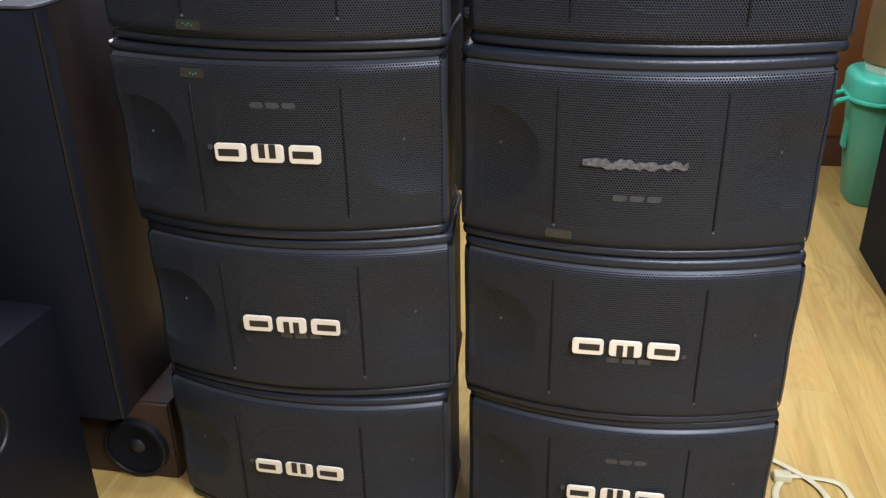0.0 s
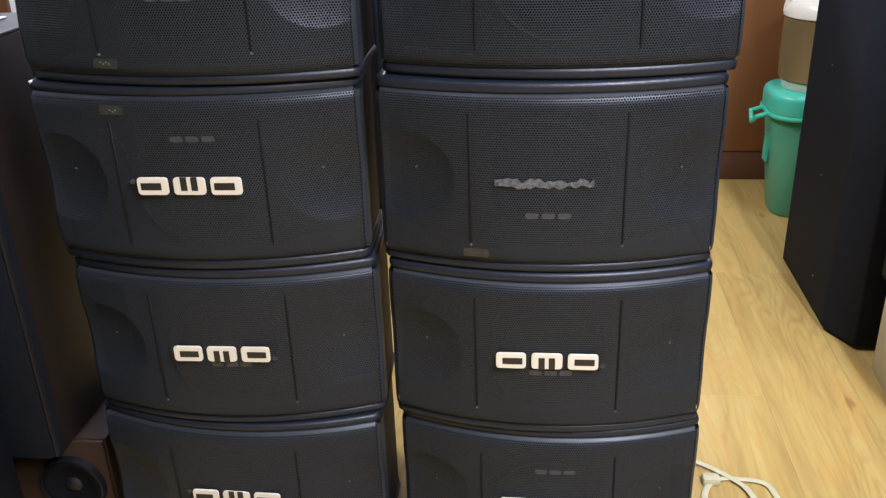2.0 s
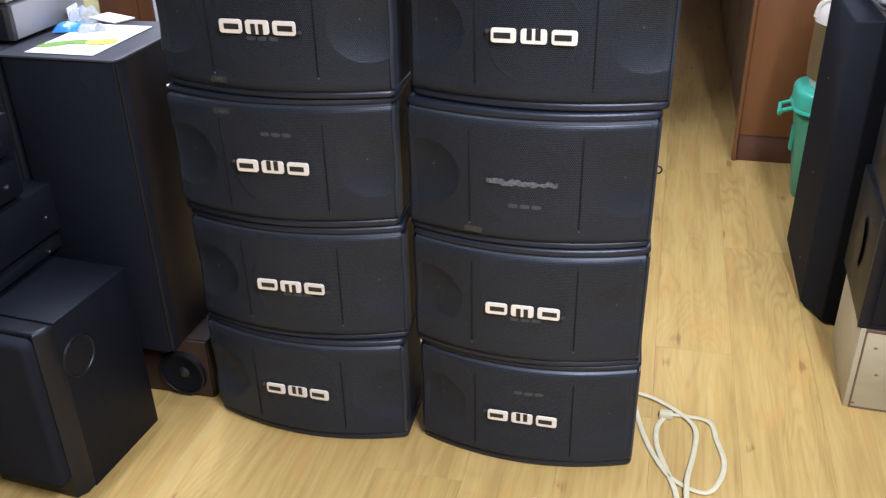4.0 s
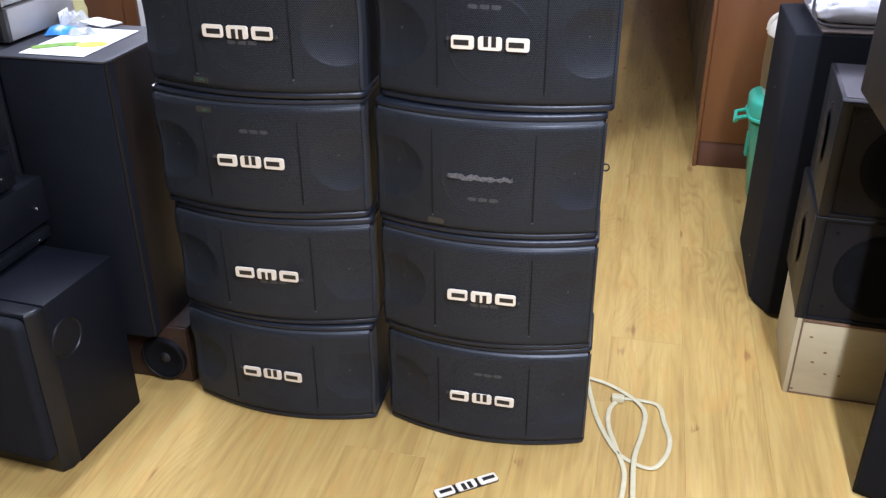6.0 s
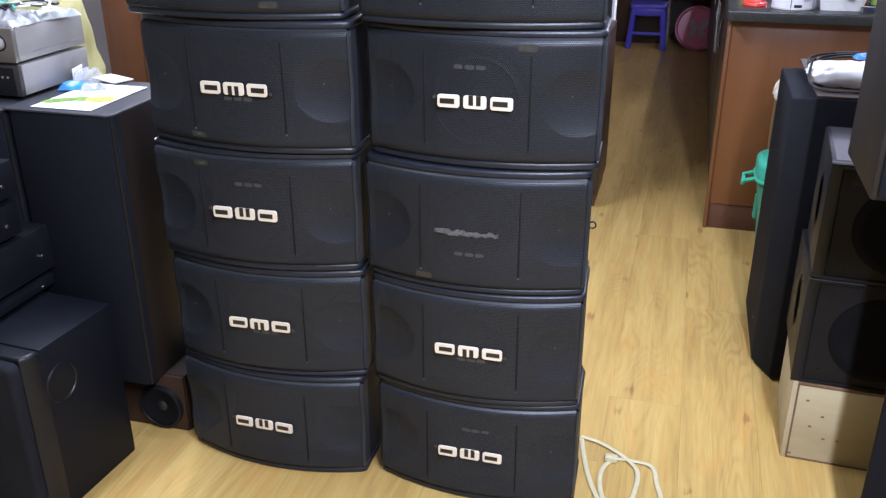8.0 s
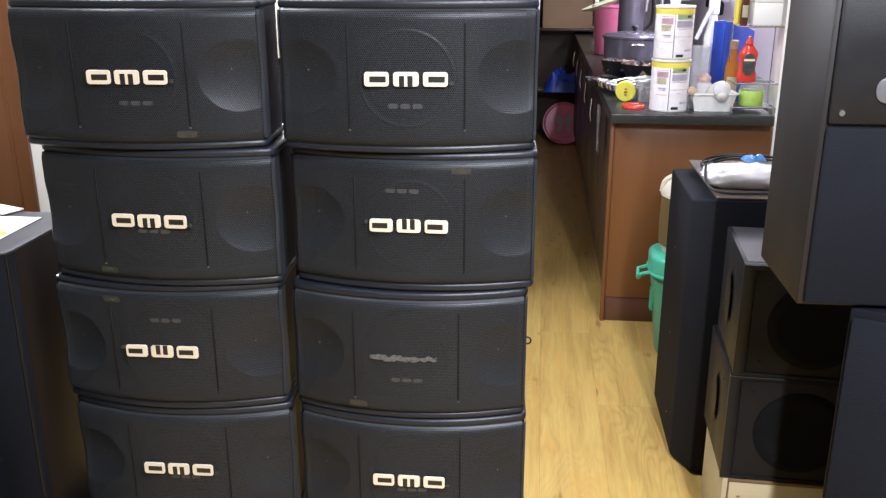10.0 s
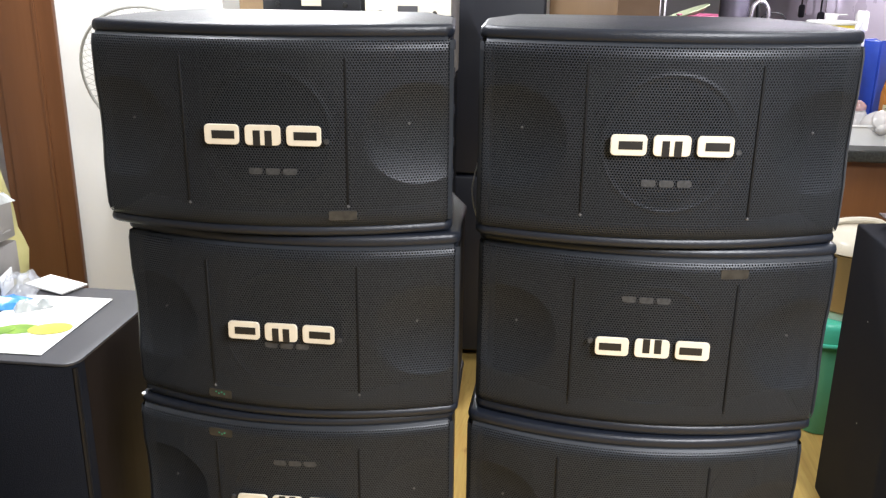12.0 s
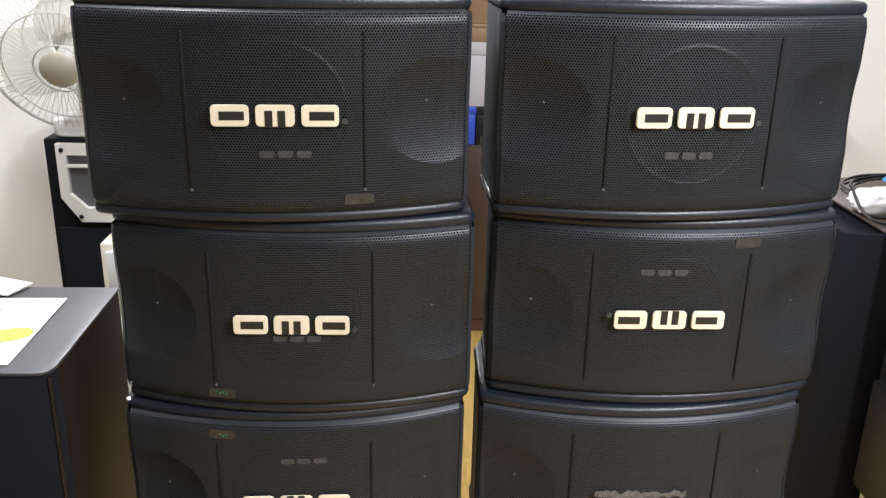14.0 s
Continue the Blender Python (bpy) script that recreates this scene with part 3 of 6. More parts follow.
def strips_on_mesh(parent, name, x, z, w, h, mat, pieces=3, label=""):
    out = []
    for k in range(pieces):
        cw = w / pieces * 0.8
        cx = x + (k - (pieces - 1) / 2) * w / pieces
        out.append(moved(prism(rounded_rect(cw, h, 0.3 * h, 3), 0, 0.0009), cx, arc_y(cx) - 0.0092, z, 90, 0, math.degrees(math.atan(8 * SAG * cx / UW ** 2))))
    return part(name, joined(*out), mat, parent, label)


def karaoke_speaker(x, y, level, yaw, label, flipped=False, window=0, mark=(0.002, 0.045), torn=False, leds=0):
    """One unit of a stack; window: -1 or 1 for the side of its indicator window, mark: the faded print below the badge."""
    z = level * PITCH
    m = pose(x, y, z + UH, 0, 180, yaw) if flipped else pose(x, y, z, 0, 0, yaw)
    sp = thing("karaoke_speaker", m, label, "loudspeaker", "stacked karaoke speakers")
    for nm, z0, z1 in (("bottom_cap", 0.0, 0.015), ("top_cap", UH - 0.017, UH)):
        part(nm, prism(plan(0.0, -0.0015), z0, z1, 0.0065, 3), M_CAP, sp)
    hw = UW / 2 - 0.003
    t = 0.012
    for s, nm in ((-1, "side_panel"), (1, "side_panel")):
        pts = [(s * hw, 0.006), (s * (hw - 0.006), 0.15), (s * (hw - 0.052), UD - 0.004), (s * (hw - 0.052 - t), UD - 0.004), (s * (hw - 0.006 - t), 0.15), (s * (hw - t), 0.006)]
        part(nm, prism(pts if s > 0 else pts[::-1], 0.0145, UH - 0.0165, 0), M_SIDE, sp)
    part("back_panel", box(-hw + 0.065, hw - 0.065, UD - 0.018, UD - 0.004, 0.0145, UH - 0.0165), M_EBONY, sp)
    base = [(-hw + 0.014, 0.098), (-0.112, 0.030), (-0.100, 0.014), (0.100, 0.014), (0.112, 0.030), (hw - 0.014, 0.098), (hw - 0.02, 0.112), (-hw + 0.02, 0.112)]
    part("baffle", prism(base, 0.0145, UH - 0.0165), M_BAFFLE, sp)
    wf = part("woofer", moved(lathe([(0.020, -0.018), (0.060, -0.002), (0.069, 0.006), (0.073, 0.009), (0.079, 0.008), (0.082, 0.001), (0.088, 0.001), (0.090, -0.018)], 36), 0, -0.006, UH / 2, 90), M_WOOFER, sp)
    part("dust_cap", moved(lathe([(0.022, 0.0), (0.016, 0.006), (0.0, 0.009)], 20), 0, 0.0105, UH / 2, 90), M_WOOFER, wf)
    for s in (-1, 1):
        part("tweeter", moved(lathe([(0.0, -0.026), (0.012, -0.025), (0.030, -0.014), (0.040, -0.002), (0.045, 0.001), (0.046, -0.004)], 28), s * 0.168, 0.062, UH / 2, 90, 0, s * 32), M_CONE, sp, "dark paper cone tweeter")
    gr = new("grille", GRILLE)
    gr.parent = sp
    foot = UH - 0.043 if flipped else 0.043
    for s in (-1, 1):
        u = s * 0.104
        # dark bar stands in for the shade in a pressed groove
        part("crease", box(u - 0.0016, u + 0.0016, arc_y(u) - 0.0110, arc_y(u) - 0.0082, 0.046, UH - 0.040, 0.0008, 1), M_BAFFLE, gr)
        part("rivet", moved(lathe([(0, 0.0016), (0.0016, 0.0010), (0.0022, -0.002)], 8), u, arc_y(u) - 0.0095, foot, 90), M_RIVET, gr, "small bright rivet")
        ux = s * 0.180
        dx, dy, dz = sheet(ux, UH / 2 + (-0.012 if flipped else 0.012))
        part("tweeter_pin", moved(lathe([(0, 0.0012), (0.0014, 0.0006), (0.0018, -0.002)], 8), dx, dy - 0.001, dz, 90), M_RIVET, gr)
    if torn:
        rng = random.Random(5)
        top = [(-0.066 + 0.132 * k / 22, 0.0015 + 0.0075 * rng.random()) for k in range(23)]
        low = [(a, -0.001 - 0.006 * rng.random()) for a, _ in top[::-1]]
        part("adhesive_residue", moved(prism(low[::-1] + top[::-1], 0, 0.0015), -0.004, arc_y(-0.004) - 0.0093, 0.136, 90), M_GLUE, gr, "torn grey adhesive where a badge was pulled off")
    else:
        badge(gr, 0.0, 0.136)
    if mark:
        strips_on_mesh(gr, "faded_mark", mark[0], 0.136 - mark[1], 0.066, 0.0085, M_GHOST, 3, "faded grey print")
    if window:
        wx = window * 0.097
        slant = math.degrees(math.atan(8 * SAG * wx / UW ** 2))
        win = part("indicator_window", moved(prism(rounded_rect(0.036, 0.0125, 0.002, 2), 0, 0.0012), wx, arc_y(wx) - 0.0085, 0.031, 90, 0, slant), M_PATCH, gr)
        for k in range(leds):
            u = wx - window * (0.006 - 0.0042 * k)
            part("led", moved(lathe([(0.0012, 0.0), (0.0010, 0.0008), (0, 0.001)], 8), u, arc_y(u) - 0.0100, 0.031 + 0.0022 * (k % 2), 90), M_GREENLED, win, "tiny green indicator light")
    return sp


LABEL = "black curved-front karaoke speaker, steel mesh, cream badge"
FLIP = LABEL + ", upside down"
karaoke_speaker(-0.4255, 1.110, 3, -0.5, LABEL, window=-1, mark=(0.006, 0.021), leds=4)
karaoke_speaker(-0.4372, 1.0994, 4, 3.0, LABEL, window=1, mark=(0.010, 0.047))
chipped = karaoke_speaker(-0.4310, 1.113, 2, 1.5, FLIP, flipped=True, window=1, mark=(-0.012, 0.066), leds=3)
karaoke_speaker(-0.4245, 1.117, 1, 1.5, LABEL, mark=(0.012, 0.020))
karaoke_speaker(-0.4340, 1.115, 0, -1.0, FLIP + ", on floor", flipped=True, mark=None)
karaoke_speaker(0.0660, 1.120, 4, 4.0, LABEL, mark=(-0.002, 0.048))
karaoke_speaker(0.0700, 1.131, 3, 0.0, FLIP, flipped=True, window=-1, mark=(0.012, 0.066))
karaoke_speaker(0.0640, 1.123, 1, 0.5, LABEL, mark=(0.006, 0.022))
karaoke_speaker(0.0690, 1.130, 0, 0.0, FLIP + ", on floor", flipped=True, mark=(-0.012, 0.064))
torn = karaoke_speaker(0.0600, 1.124, 2, 0.5, "black curved-front karaoke speaker, badge torn off its steel mesh", window=-1, mark=(0.002, 0.046), torn=True)
part("eye_hook", moved(tube([(0.0075 * math.cos(radians(a)), 0, 0.0075 * math.sin(radians(a))) for a in range(0, 360, 30)], 0.0018, 6, True), UW / 2 + 0.002, 0.07, 0.13), M_BLACKPL, torn)
part("edge_chip", moved(lathe([(0, 0.004), (0.004, 0.002), (0.005, -0.002), (0, -0.004)], 10), UW / 2 - 0.006, 0.003, 0.004), M_CHIP, chipped, "chipped white corner")


# ---- left side of the room ----
def round_driver(parent, name, x, y, z, r, rx=90, rz=0, mat=None):
    d = part(name, moved(lathe([(0.0, 0.001), (0.25 * r, 0.0015), (0.72 * r, 0.007), (0.80 * r, 0.010), (0.90 * r, 0.010), (0.93 * r, 0.008), (r, 0.009), (1.02 * r, 0.0)], 36), x, y, z, rx, 0, rz), mat or M_WOOFER, parent)
    part("driver_ring", moved(lathe([(0.93 * r, 0.009), (0.95 * r, 0.012), (1.03 * r, 0.011), (1.06 * r, 0.0)], 36), x, y, z, rx, 0, rz), M_BLACKPL, d)
    part("dust_cap", moved(lathe([(0.27 * r, 0.0015), (0.18 * r, 0.006), (0, 0.008)], 18), x, y, z, rx, 0, rz), M_RUBBER, d)
    return d


# bookshelf speaker on the floor
fs = thing("floor_speaker", pose(-0.818, 0.764, 0, 0, 0, -4), "black ash-veneered speaker with a grey cloth grille, on the floor", "loudspeaker")
part("cabinet", box(-0.222, 0.0, 0.045, 0.278, 0.0, 0.42, 0.004), M_EBONY, fs)
part("front_moulding", prism([(-0.222, 0.0455), (-0.222, 0.022), (-0.209, 0.0), (-0.013, 0.0), (0.0, 0.022), (0.0, 0.0455)], 0.0, 0.42, 0.010, 3), M_BLACKPL, fs)
part("grille_cloth", moved(prism(rounded_rect(0.206, 0.362, 0.020, 5), 0, 0.034, 0.013, 4), -0.111, 0.001, 0.234, 90), M_CLOTHGREY, fs, "slightly paler black cloth grille")
part("side_medallion", moved(lathe([(0, 0.0015), (0.040, 0.0015), (0.042, 0.0040), (0.046, 0.0038), (0.048, 0.0)], 40), -0.0003, 0.090, 0.315, 90, 0, 90), M_BLACKPL, fs)

# second one beside it, only its lower part in view
ns = thing("floor_speaker", pose(-1.062, 0.80, 0, 0, 0, -3), "black ash-veneered speaker standing beside another", "loudspeaker")
part("cabinet", box(-0.222, 0.0, 0.045, 0.278, 0.0, 0.42, 0.004), M_EBONY, ns)
part("front_moulding", prism([(-0.222, 0.0455), (-0.222, 0.022), (-0.209, 0.0), (-0.013, 0.0), (0.0, 0.022), (0.0, 0.0455)], 0.0, 0.42, 0.010, 3), M_BLACKPL, ns)
round_driver(ns, "driver", -0.1175, -0.002, 0.26, 0.075)

# stack of black amplifiers on the two floor speakers
AMPS = [(0.4205, 0.040, 0.981, 1.085, 0.34), (0.4610, 0.122, 0.980, 1.100, 0.36), (0.5835, 0.091, 0.981, 1.014, 0.30), (0.6750, 0.093, 0.980, 1.022, 0.31)]
for z, h, x, yb, d in AMPS:
    am = thing("amplifier", pose(-x, yb, z), "black steel stereo amplifier in a stack", "amplifier", "stacked amplifiers")
    part("case", box(-0.40, 0.0, -d, 0.0, 0.010, h - 0.002, 0.003), M_STEELBLACK, am)
    part("front_panel", box(-0.405, 0.003, -d - 0.010, -d - 0.001, 0.008, h - 0.001, 0.002), M_BLACKPL, am)
    for fy in (-d + 0.03, -0.03):
        part("foot", moved(lathe([(0.012, 0.0), (0.014, 0.012), (0, 0.012)], 12), -0.03, fy, -0.0005), M_RUBBER, am)
        part("foot", moved(lathe([(0.012, 0.0), (0.014, 0.012), (0, 0.012)], 12), -0.36, fy, -0.0005), M_RUBBER, am)
        part("screw", moved(lathe([(0.0045, 0.0), (0.004, 0.002), (0, 0.0025)], 10), 0.0, fy + 0.012 * (1 if fy < -0.05 else -1), h * 0.42, 90, 0, 90), M_CHROME, am, "bright steel screw")

# centre speaker lying under the tall one
cs = thing("centre_speaker", pose(-0.705, 1.151, 0), "brown wooden centre speaker lying under a taller one", "loudspeaker")
part("cabinet", box(-0.44, 0.0, 0.004, 0.26, 0, 0.165, 0.003), M_CENTRE, cs)
part("front_baffle", box(-0.438, -0.002, -0.004, 0.0035, 0.002, 0.163, 0.002), M_CENTRE, cs)
for dx in (-0.072, -0.368):
    round_driver(cs, "driver", dx, -0.0045, 0.070, 0.058)
part("tweeter", moved(lathe([(0, 0.004), (0.016, 0.003), (0.034, 0.001), (0.036, -0.002)], 24), -0.22, -0.005, 0.085, 90), M_BLACKPL, cs)


def tall_cabinet(x1, w, y, z, h, d, label):
    t = thing("tower_speaker", pose(x1, y, z), label, "loudspeaker")
    part("cabinet", box(-w, 0, 0.03, d, 0, h - 0.0055, 0.004), M_BROWNSIDE, t, "dark walnut veneered cabinet")
    part("front_cloth", prism([(-w, 0.0295), (-w, 0.012), (-w + 0.014, 0.0), (-0.014, 0.0), (0.0, 0.012), (0.0, 0.0295)], 0.0, h - 0.0055, 0.004, 2), M_NAVY, t, "black cloth front with rounded uprights")
    # paler rod stands in for the soft highlight along the rounded edge
    part("edge_bead", tube([(-0.0045, 0.0085, 0.002), (-0.0045, 0.0085, h - 0.010)], 0.0042, 8), M_EDGELIGHT, t)
    part("top_board", prism([(-w - 0.002, d + 0.002), (-w - 0.002, -0.003)] + [(-0.022 + 0.024 * math.sin(radians(q)), 0.021 - 0.024 * math.cos(radians(q))) for q in range(0, 91, 15)] + [(0.002, d + 0.002)], h - 0.0052, h, 0.0018, 2), M_TOPGREY, t, "grey laminated top board")
    return t


tall_cabinet(-0.758, 0.275, 1.092, 0.1655, 0.6965, 0.303, "tall black cloth-fronted speaker, grey top, standing on a centre speaker")
tall_cabinet(-1.037, 0.275, 1.086, 0.1655, 0.6920, 0.303, "tall black cloth-fronted speaker with a grey top, beside its twin")
ws = thing("wood_block", pose(-1.135, 1.16, 0), "dark wooden block carrying a tall speaker", "block")
part("block", box(-0.17, 0.0, 0.0, 0.22, 0, 0.165, 0.003), M_BROWNSIDE, ws)
dark = thing("speaker_cabinet", pose(-1.02, 1.43, 0), "dark speaker cabinet standing behind the tall speakers", "loudspeaker")
part("cabinet", box(-0.46, 0, 0, 0.34, 0, 0.69, 0.005), M_EBONY, dark)

# silver stereo components
for z, h, kind in ((0.8640, 0.078, "player"), (0.9425, 0.085, "receiver")):
    c = thing("stereo_component", pose(-1.034, 1.160, z), "champagne silver stereo component stacked on a tall speaker", "stereo component", "silver stereo components")
    part("case", box(-0.285, -0.001, 0.014, 0.255, 0.006, h - 0.001, 0.003), M_SILVERSIDE, c)
    part("front_panel", box(-0.287, 0.0, 0.0, 0.0135, 0.005, h - 0.0005, 0.004), M_SILVER if kind == "receiver" else M_GUNMETAL, c)
    for fx in (-0.25, -0.035):
        for fy in (0.04, 0.22):
            part("foot", moved(lathe([(0.011, 0.0), (0.012, 0.0065), (0, 0.0065)], 12), fx, fy, 0.0), M_RUBBER, c)
    if kind == "receiver":
        for kx, kz, r in ((-0.088, 0.046, 0.021), (-0.037, 0.050, 0.0145)):
            part("knob_collar", moved(lathe([(r * 1.02, 0.0015), (r * 1.2, 0.003), (r * 1.28, 0.0)], 28), kx, 0.0005, kz, 90), M_BLACKPL, c)
            part("knob", moved(lathe([(r, 0.0), (r, 0.014), (r * 0.93, 0.017), (r * 0.4, 0.0165), (0, 0.0165)], 28), kx, 0.0005, kz, 90), M_SILVERSIDE, c, "turned silver knob")
        for kx in (-0.125, -0.145, -0.103, -0.052):
            part("button", moved(lathe([(0.0055, 0.0), (0.0052, 0.006), (0, 0.0065)], 14), kx, 0.0005, 0.018, 90), M_CHROME, c)
        part("display", box(-0.262, -0.165, -0.0012, 0.0, 0.035, 0.066, 0.001), M_BLACKPL, c)
        part("groove", box(-0.0012, 0.0008, 0.06, 0.24, 0.020, 0.0225), M_SILVERSIDE, c)
    else:
        part("disc_tray", box(-0.270, -0.078, -0.003, 0.0, 0.045, 0.066, 0.0015), M_GUNMETAL, c)
        part("dark_field", box(-0.072, -0.014, -0.0015, 0.0, 0.008, 0.072, 0.001), M_BLACKPL, c)
        for kx in (-0.20, -0.155, -0.125, -0.098, -0.06, -0.045, -0.03):
            part("button", moved(lathe([(0.0032, 0.0), (0.003, 0.0022), (0, 0.0025)], 10), kx, -0.001, 0.026 if kx < -0.08 else 0.05, 90), M_CHROME, c)


def crumpled(w, d, h, seed, nx=14, ny=12, lift=0.0, ripple=1.0):
    """A low crumpled heap, closed underneath."""
    rng = random.Random(seed)
    bm = bmesh.new()
    ox = rng.random() * 50
    grid = []
    for i in range(nx + 1):
        row = []
        for j in range(ny + 1):
            u, v = i / nx * 2 - 1, j / ny * 2 - 1
            k = max(0.0, 1 - (u * u) ** 2) * max(0.0, 1 - (v * v) ** 2)
            f = noise.fractal(Vector((u * 1.7 + ox, v * 1.7, 0.3)), 1.0, 2.0, 4)
            e = 0.06 * noise.noise(Vector((u * 2, v * 2, ox)))
            row.append(bm.verts.new((u * w / 2 * (1 + e), v * d / 2 * (1 + e), lift + h * (math.sqrt(k) * (0.55 + 0.45 * ripple * f)))))
        grid.append(row)
    for i in range(nx):
        for j in range(ny):
            bm.faces.new((grid[i][j], grid[i + 1][j], grid[i + 1][j + 1], grid[i][j + 1]))
    rim = [grid[i][0] for i in range(nx + 1)] + [grid[nx][j] for j in range(1, ny + 1)] + [grid[i][ny] for i in range(nx - 1, -1, -1)] + [grid[0][j] for j in range(ny - 1, 0, -1)]
    bm.faces.new(rim[::-1])
    return bm


# sheet with printed fruit, packets and papers
sh = thing("paper_sheet", pose(-0.899, 1.225, 0.8635, 0, 0, 0.7), "white printed sheet with green and yellow fruit, on a tall speaker", "paper")
part("sheet", box(-0.078, 0.078, -0.116, 0.117, 0, 0.0012), M_PAPER, sh)
part("green_print", moved(prism([(0.034 * math.cos(radians(a)), 0.020 * math.sin(radians(a))) for a in range(0, 360, 20)], 0, 0.0005), -0.010, -0.030, 0.0013, 0, 0, 12), M_KIWI, sh)
part("green_print", moved(prism([(0.040 * math.cos(radians(a)), 0.019 * math.sin(radians(a))) for a in range(0, 360, 20)], 0, 0.0005), -0.046, -0.052, 0.0020, 0, 0, 40), M_KIWI, sh)
part("yellow_print", moved(prism([(0.034 * math.cos(radians(a)), 0.022 * math.sin(radians(a))) for a in range(0, 360, 20)], 0, 0.0005), 0.042, -0.024, 0.0028, 0, 0, 20), M_LEMON, sh)
s2 = thing("paper_sheet", pose(-0.955, 1.392, 0.8652, 0, 0, -22), "small white paper slip lying on a printed sheet", "paper")
part("slip", box(-0.05, 0.05, -0.028, 0.028, 0, 0.003), M_PAPER, s2)
for x, y, a, mat, w, d, lb in ((-0.985, 1.288, 20, M_BLUEPACK, 0.075, 0.050, "small blue plastic packet on a printed sheet"),
                               (-0.935, 1.283, 40, M_GREYPACK, 0.060, 0.032, "small printed grey packet on a printed sheet")):
    pk = thing("packet", pose(x, y, 0.8655, 0, 0, a), lb, "packet")
    part("wrapper", crumpled(w, d, 0.022, int(a), 10, 8), mat, pk)
cp = thing("clear_pouch", pose(-0.995, 1.345, 0.8648, 0, 0, 15), "clear crinkled plastic pouch of small parts", "plastic pouch")
part("film", crumpled(0.055, 0.100, 0.052, 9, 16, 14, 0.0, 1.2), M_FILM, cp)
part("card", box(-0.022, -0.019, -0.030, 0.030, 0.004, 0.040, 0.001), M_PAPER, cp, "white card insert")

# heap of wrapped cables and papers on the receiver
hp = [(-1.110, 1.215, 0, M_GREYWRAP, 0.16, 0.10, 0.045), (-1.215, 1.235, 30, M_GREYWRAP, 0.15, 0.12, 0.040), (-1.06, 1.33, -20, M_GREYPACK, 0.09, 0.12, 0.03)]
for x, y, a, mat, w, d, h in hp:
    ht = thing("wrapped_parts", pose(x, y, 1.0278, 0, 0, a), "crumpled clear and white plastic wrappers heaped on a silver receiver", "plastic wrapper", "heaped wrappers")
    part("wrapper", crumpled(w, d, h, int(200 + a), 16, 12, 0.0, 1.4), mat, ht)
rng = random.Random(3)
for k, mat in enumerate((M_RED, M_GREEN, M_DKLABEL, M_PAPER, M_MINT, M_BLACKPL, M_PAPER, M_DKLABEL, M_WIRE, M_BLACKPL, M_PAPER)):
    st = thing("wire_strand", pose(-1.16 + 0.011 * k, 1.180 + 0.008 * k, 1.058, 0, 0, 37 * k % 60 - 30), "coloured wire strand in a clear wrapper", "wire")
    pts = [(-0.08 + 0.028 * i, 0.03 * math.sin(i * 1.1 + k), 0.006 + 0.010 * rng.random()) for i in range(7)]
    part("strand", tube(smooth_path(pts, 4), 0.0028, 6), mat, st)

# cream shopping bag behind the components
yb = thing("shopping_bag", pose(-1.325, 1.62, 0.6905, 0, 0, 10), "yellowish plastic shopping bag standing full behind stereo components", "plastic bag")
bag = bmesh.new()
rings = []
for k in range(13):
    t = k / 12
    grow = 1.0 - 0.30 * t ** 3 + 0.06 * math.sin(3 * t)
    ring = []
    for q in range(36):
        a = 2 * math.pi * q / 36
        ca, sa = math.cos(a), math.sin(a)
        f = noise.fractal(Vector((2.2 * ca, 2.2 * sa, 3.0 * t)), 1.0, 2.0, 4)
        m = 1.0 / max(abs(ca), abs(sa), 0.76) * grow * (1 + 0.09 * f)
        ring.append(bag.verts.new((0.118 * m * ca, 0.080 * m * sa, 0.37 * t + 0.02 * t * f)))
    rings.append(ring)
for p, q in zip(rings, rings[1:]):
    for k in range(36):
        bag.faces.new((p[k], p[(k + 1) % 36], q[(k + 1) % 36], q[k]))
bag.faces.new(rings[0][::-1])
bag.faces.new(rings[-1])
part("bag", bag, M_YBAG, yb)
for s in (-1, 1):
    part("handle", tube(smooth_path([(-0.06, 0.03 * s, 0.36), (-0.045, 0.03 * s, 0.43), (0.03, 0.028 * s, 0.445), (0.06, 0.03 * s, 0.41), (0.06, 0.03 * s, 0.355)], 5), 0.010, 8, False, 0.35), M_YBAG, yb)

# horn cabinet, fan and white drawer unit by the partition
hc = thing("horn_speaker", pose(-1.147, 2.19, 0), "black speaker cabinet with an off-white plastic horn panel", "loudspeaker")
part("cabinet", box(-0.035, 0.46, 0.015, 0.215, 0, 0.932, 0.006), M_EBONY, hc)
panel = bmesh.new()
outer = [(0.0, 0.922), (0.0, 0.784), (0.045, 0.720), (0.40, 0.720), (0.43, 0.750), (0.43, 0.922)]
inner = [(0.024, 0.894), (0.024, 0.794), (0.062, 0.757), (0.38, 0.757), (0.405, 0.774), (0.405, 0.894)]
a = [[panel.verts.new((x, y, z)) for x, z in ring] for ring, y in ((outer, 0.014), (outer, -0.004), (inner, -0.004), (inner, 0.012))]
for r1, r2 in zip(a, a[1:]):
    for k in range(6):
        panel.faces.new((r1[k], r1[(k + 1) % 6], r2[(k + 1) % 6], r2[k]))
bmesh.ops.recalc_face_normals(panel, faces=panel.faces[:])
hpn = part("horn_panel", panel, M_HORN, hc, "off-white plastic horn frame")
part("horn_throat", box(0.020, 0.41, 0.0105, 0.0145, 0.749, 0.900), M_HORNIN, hpn)
part("horn_vane", box(0.020, 0.408, -0.003, 0.0100, 0.861, 0.869, 0.002), M_HORN, hpn)
for bx, bz in ((0.014, 0.907), (0.045, 0.734)):
    part("bolt", moved(lathe([(0.006, 0.0), (0.005, 0.003), (0, 0.003)], 10), bx, -0.0042, bz, 90), M_BLACKPL, hpn)
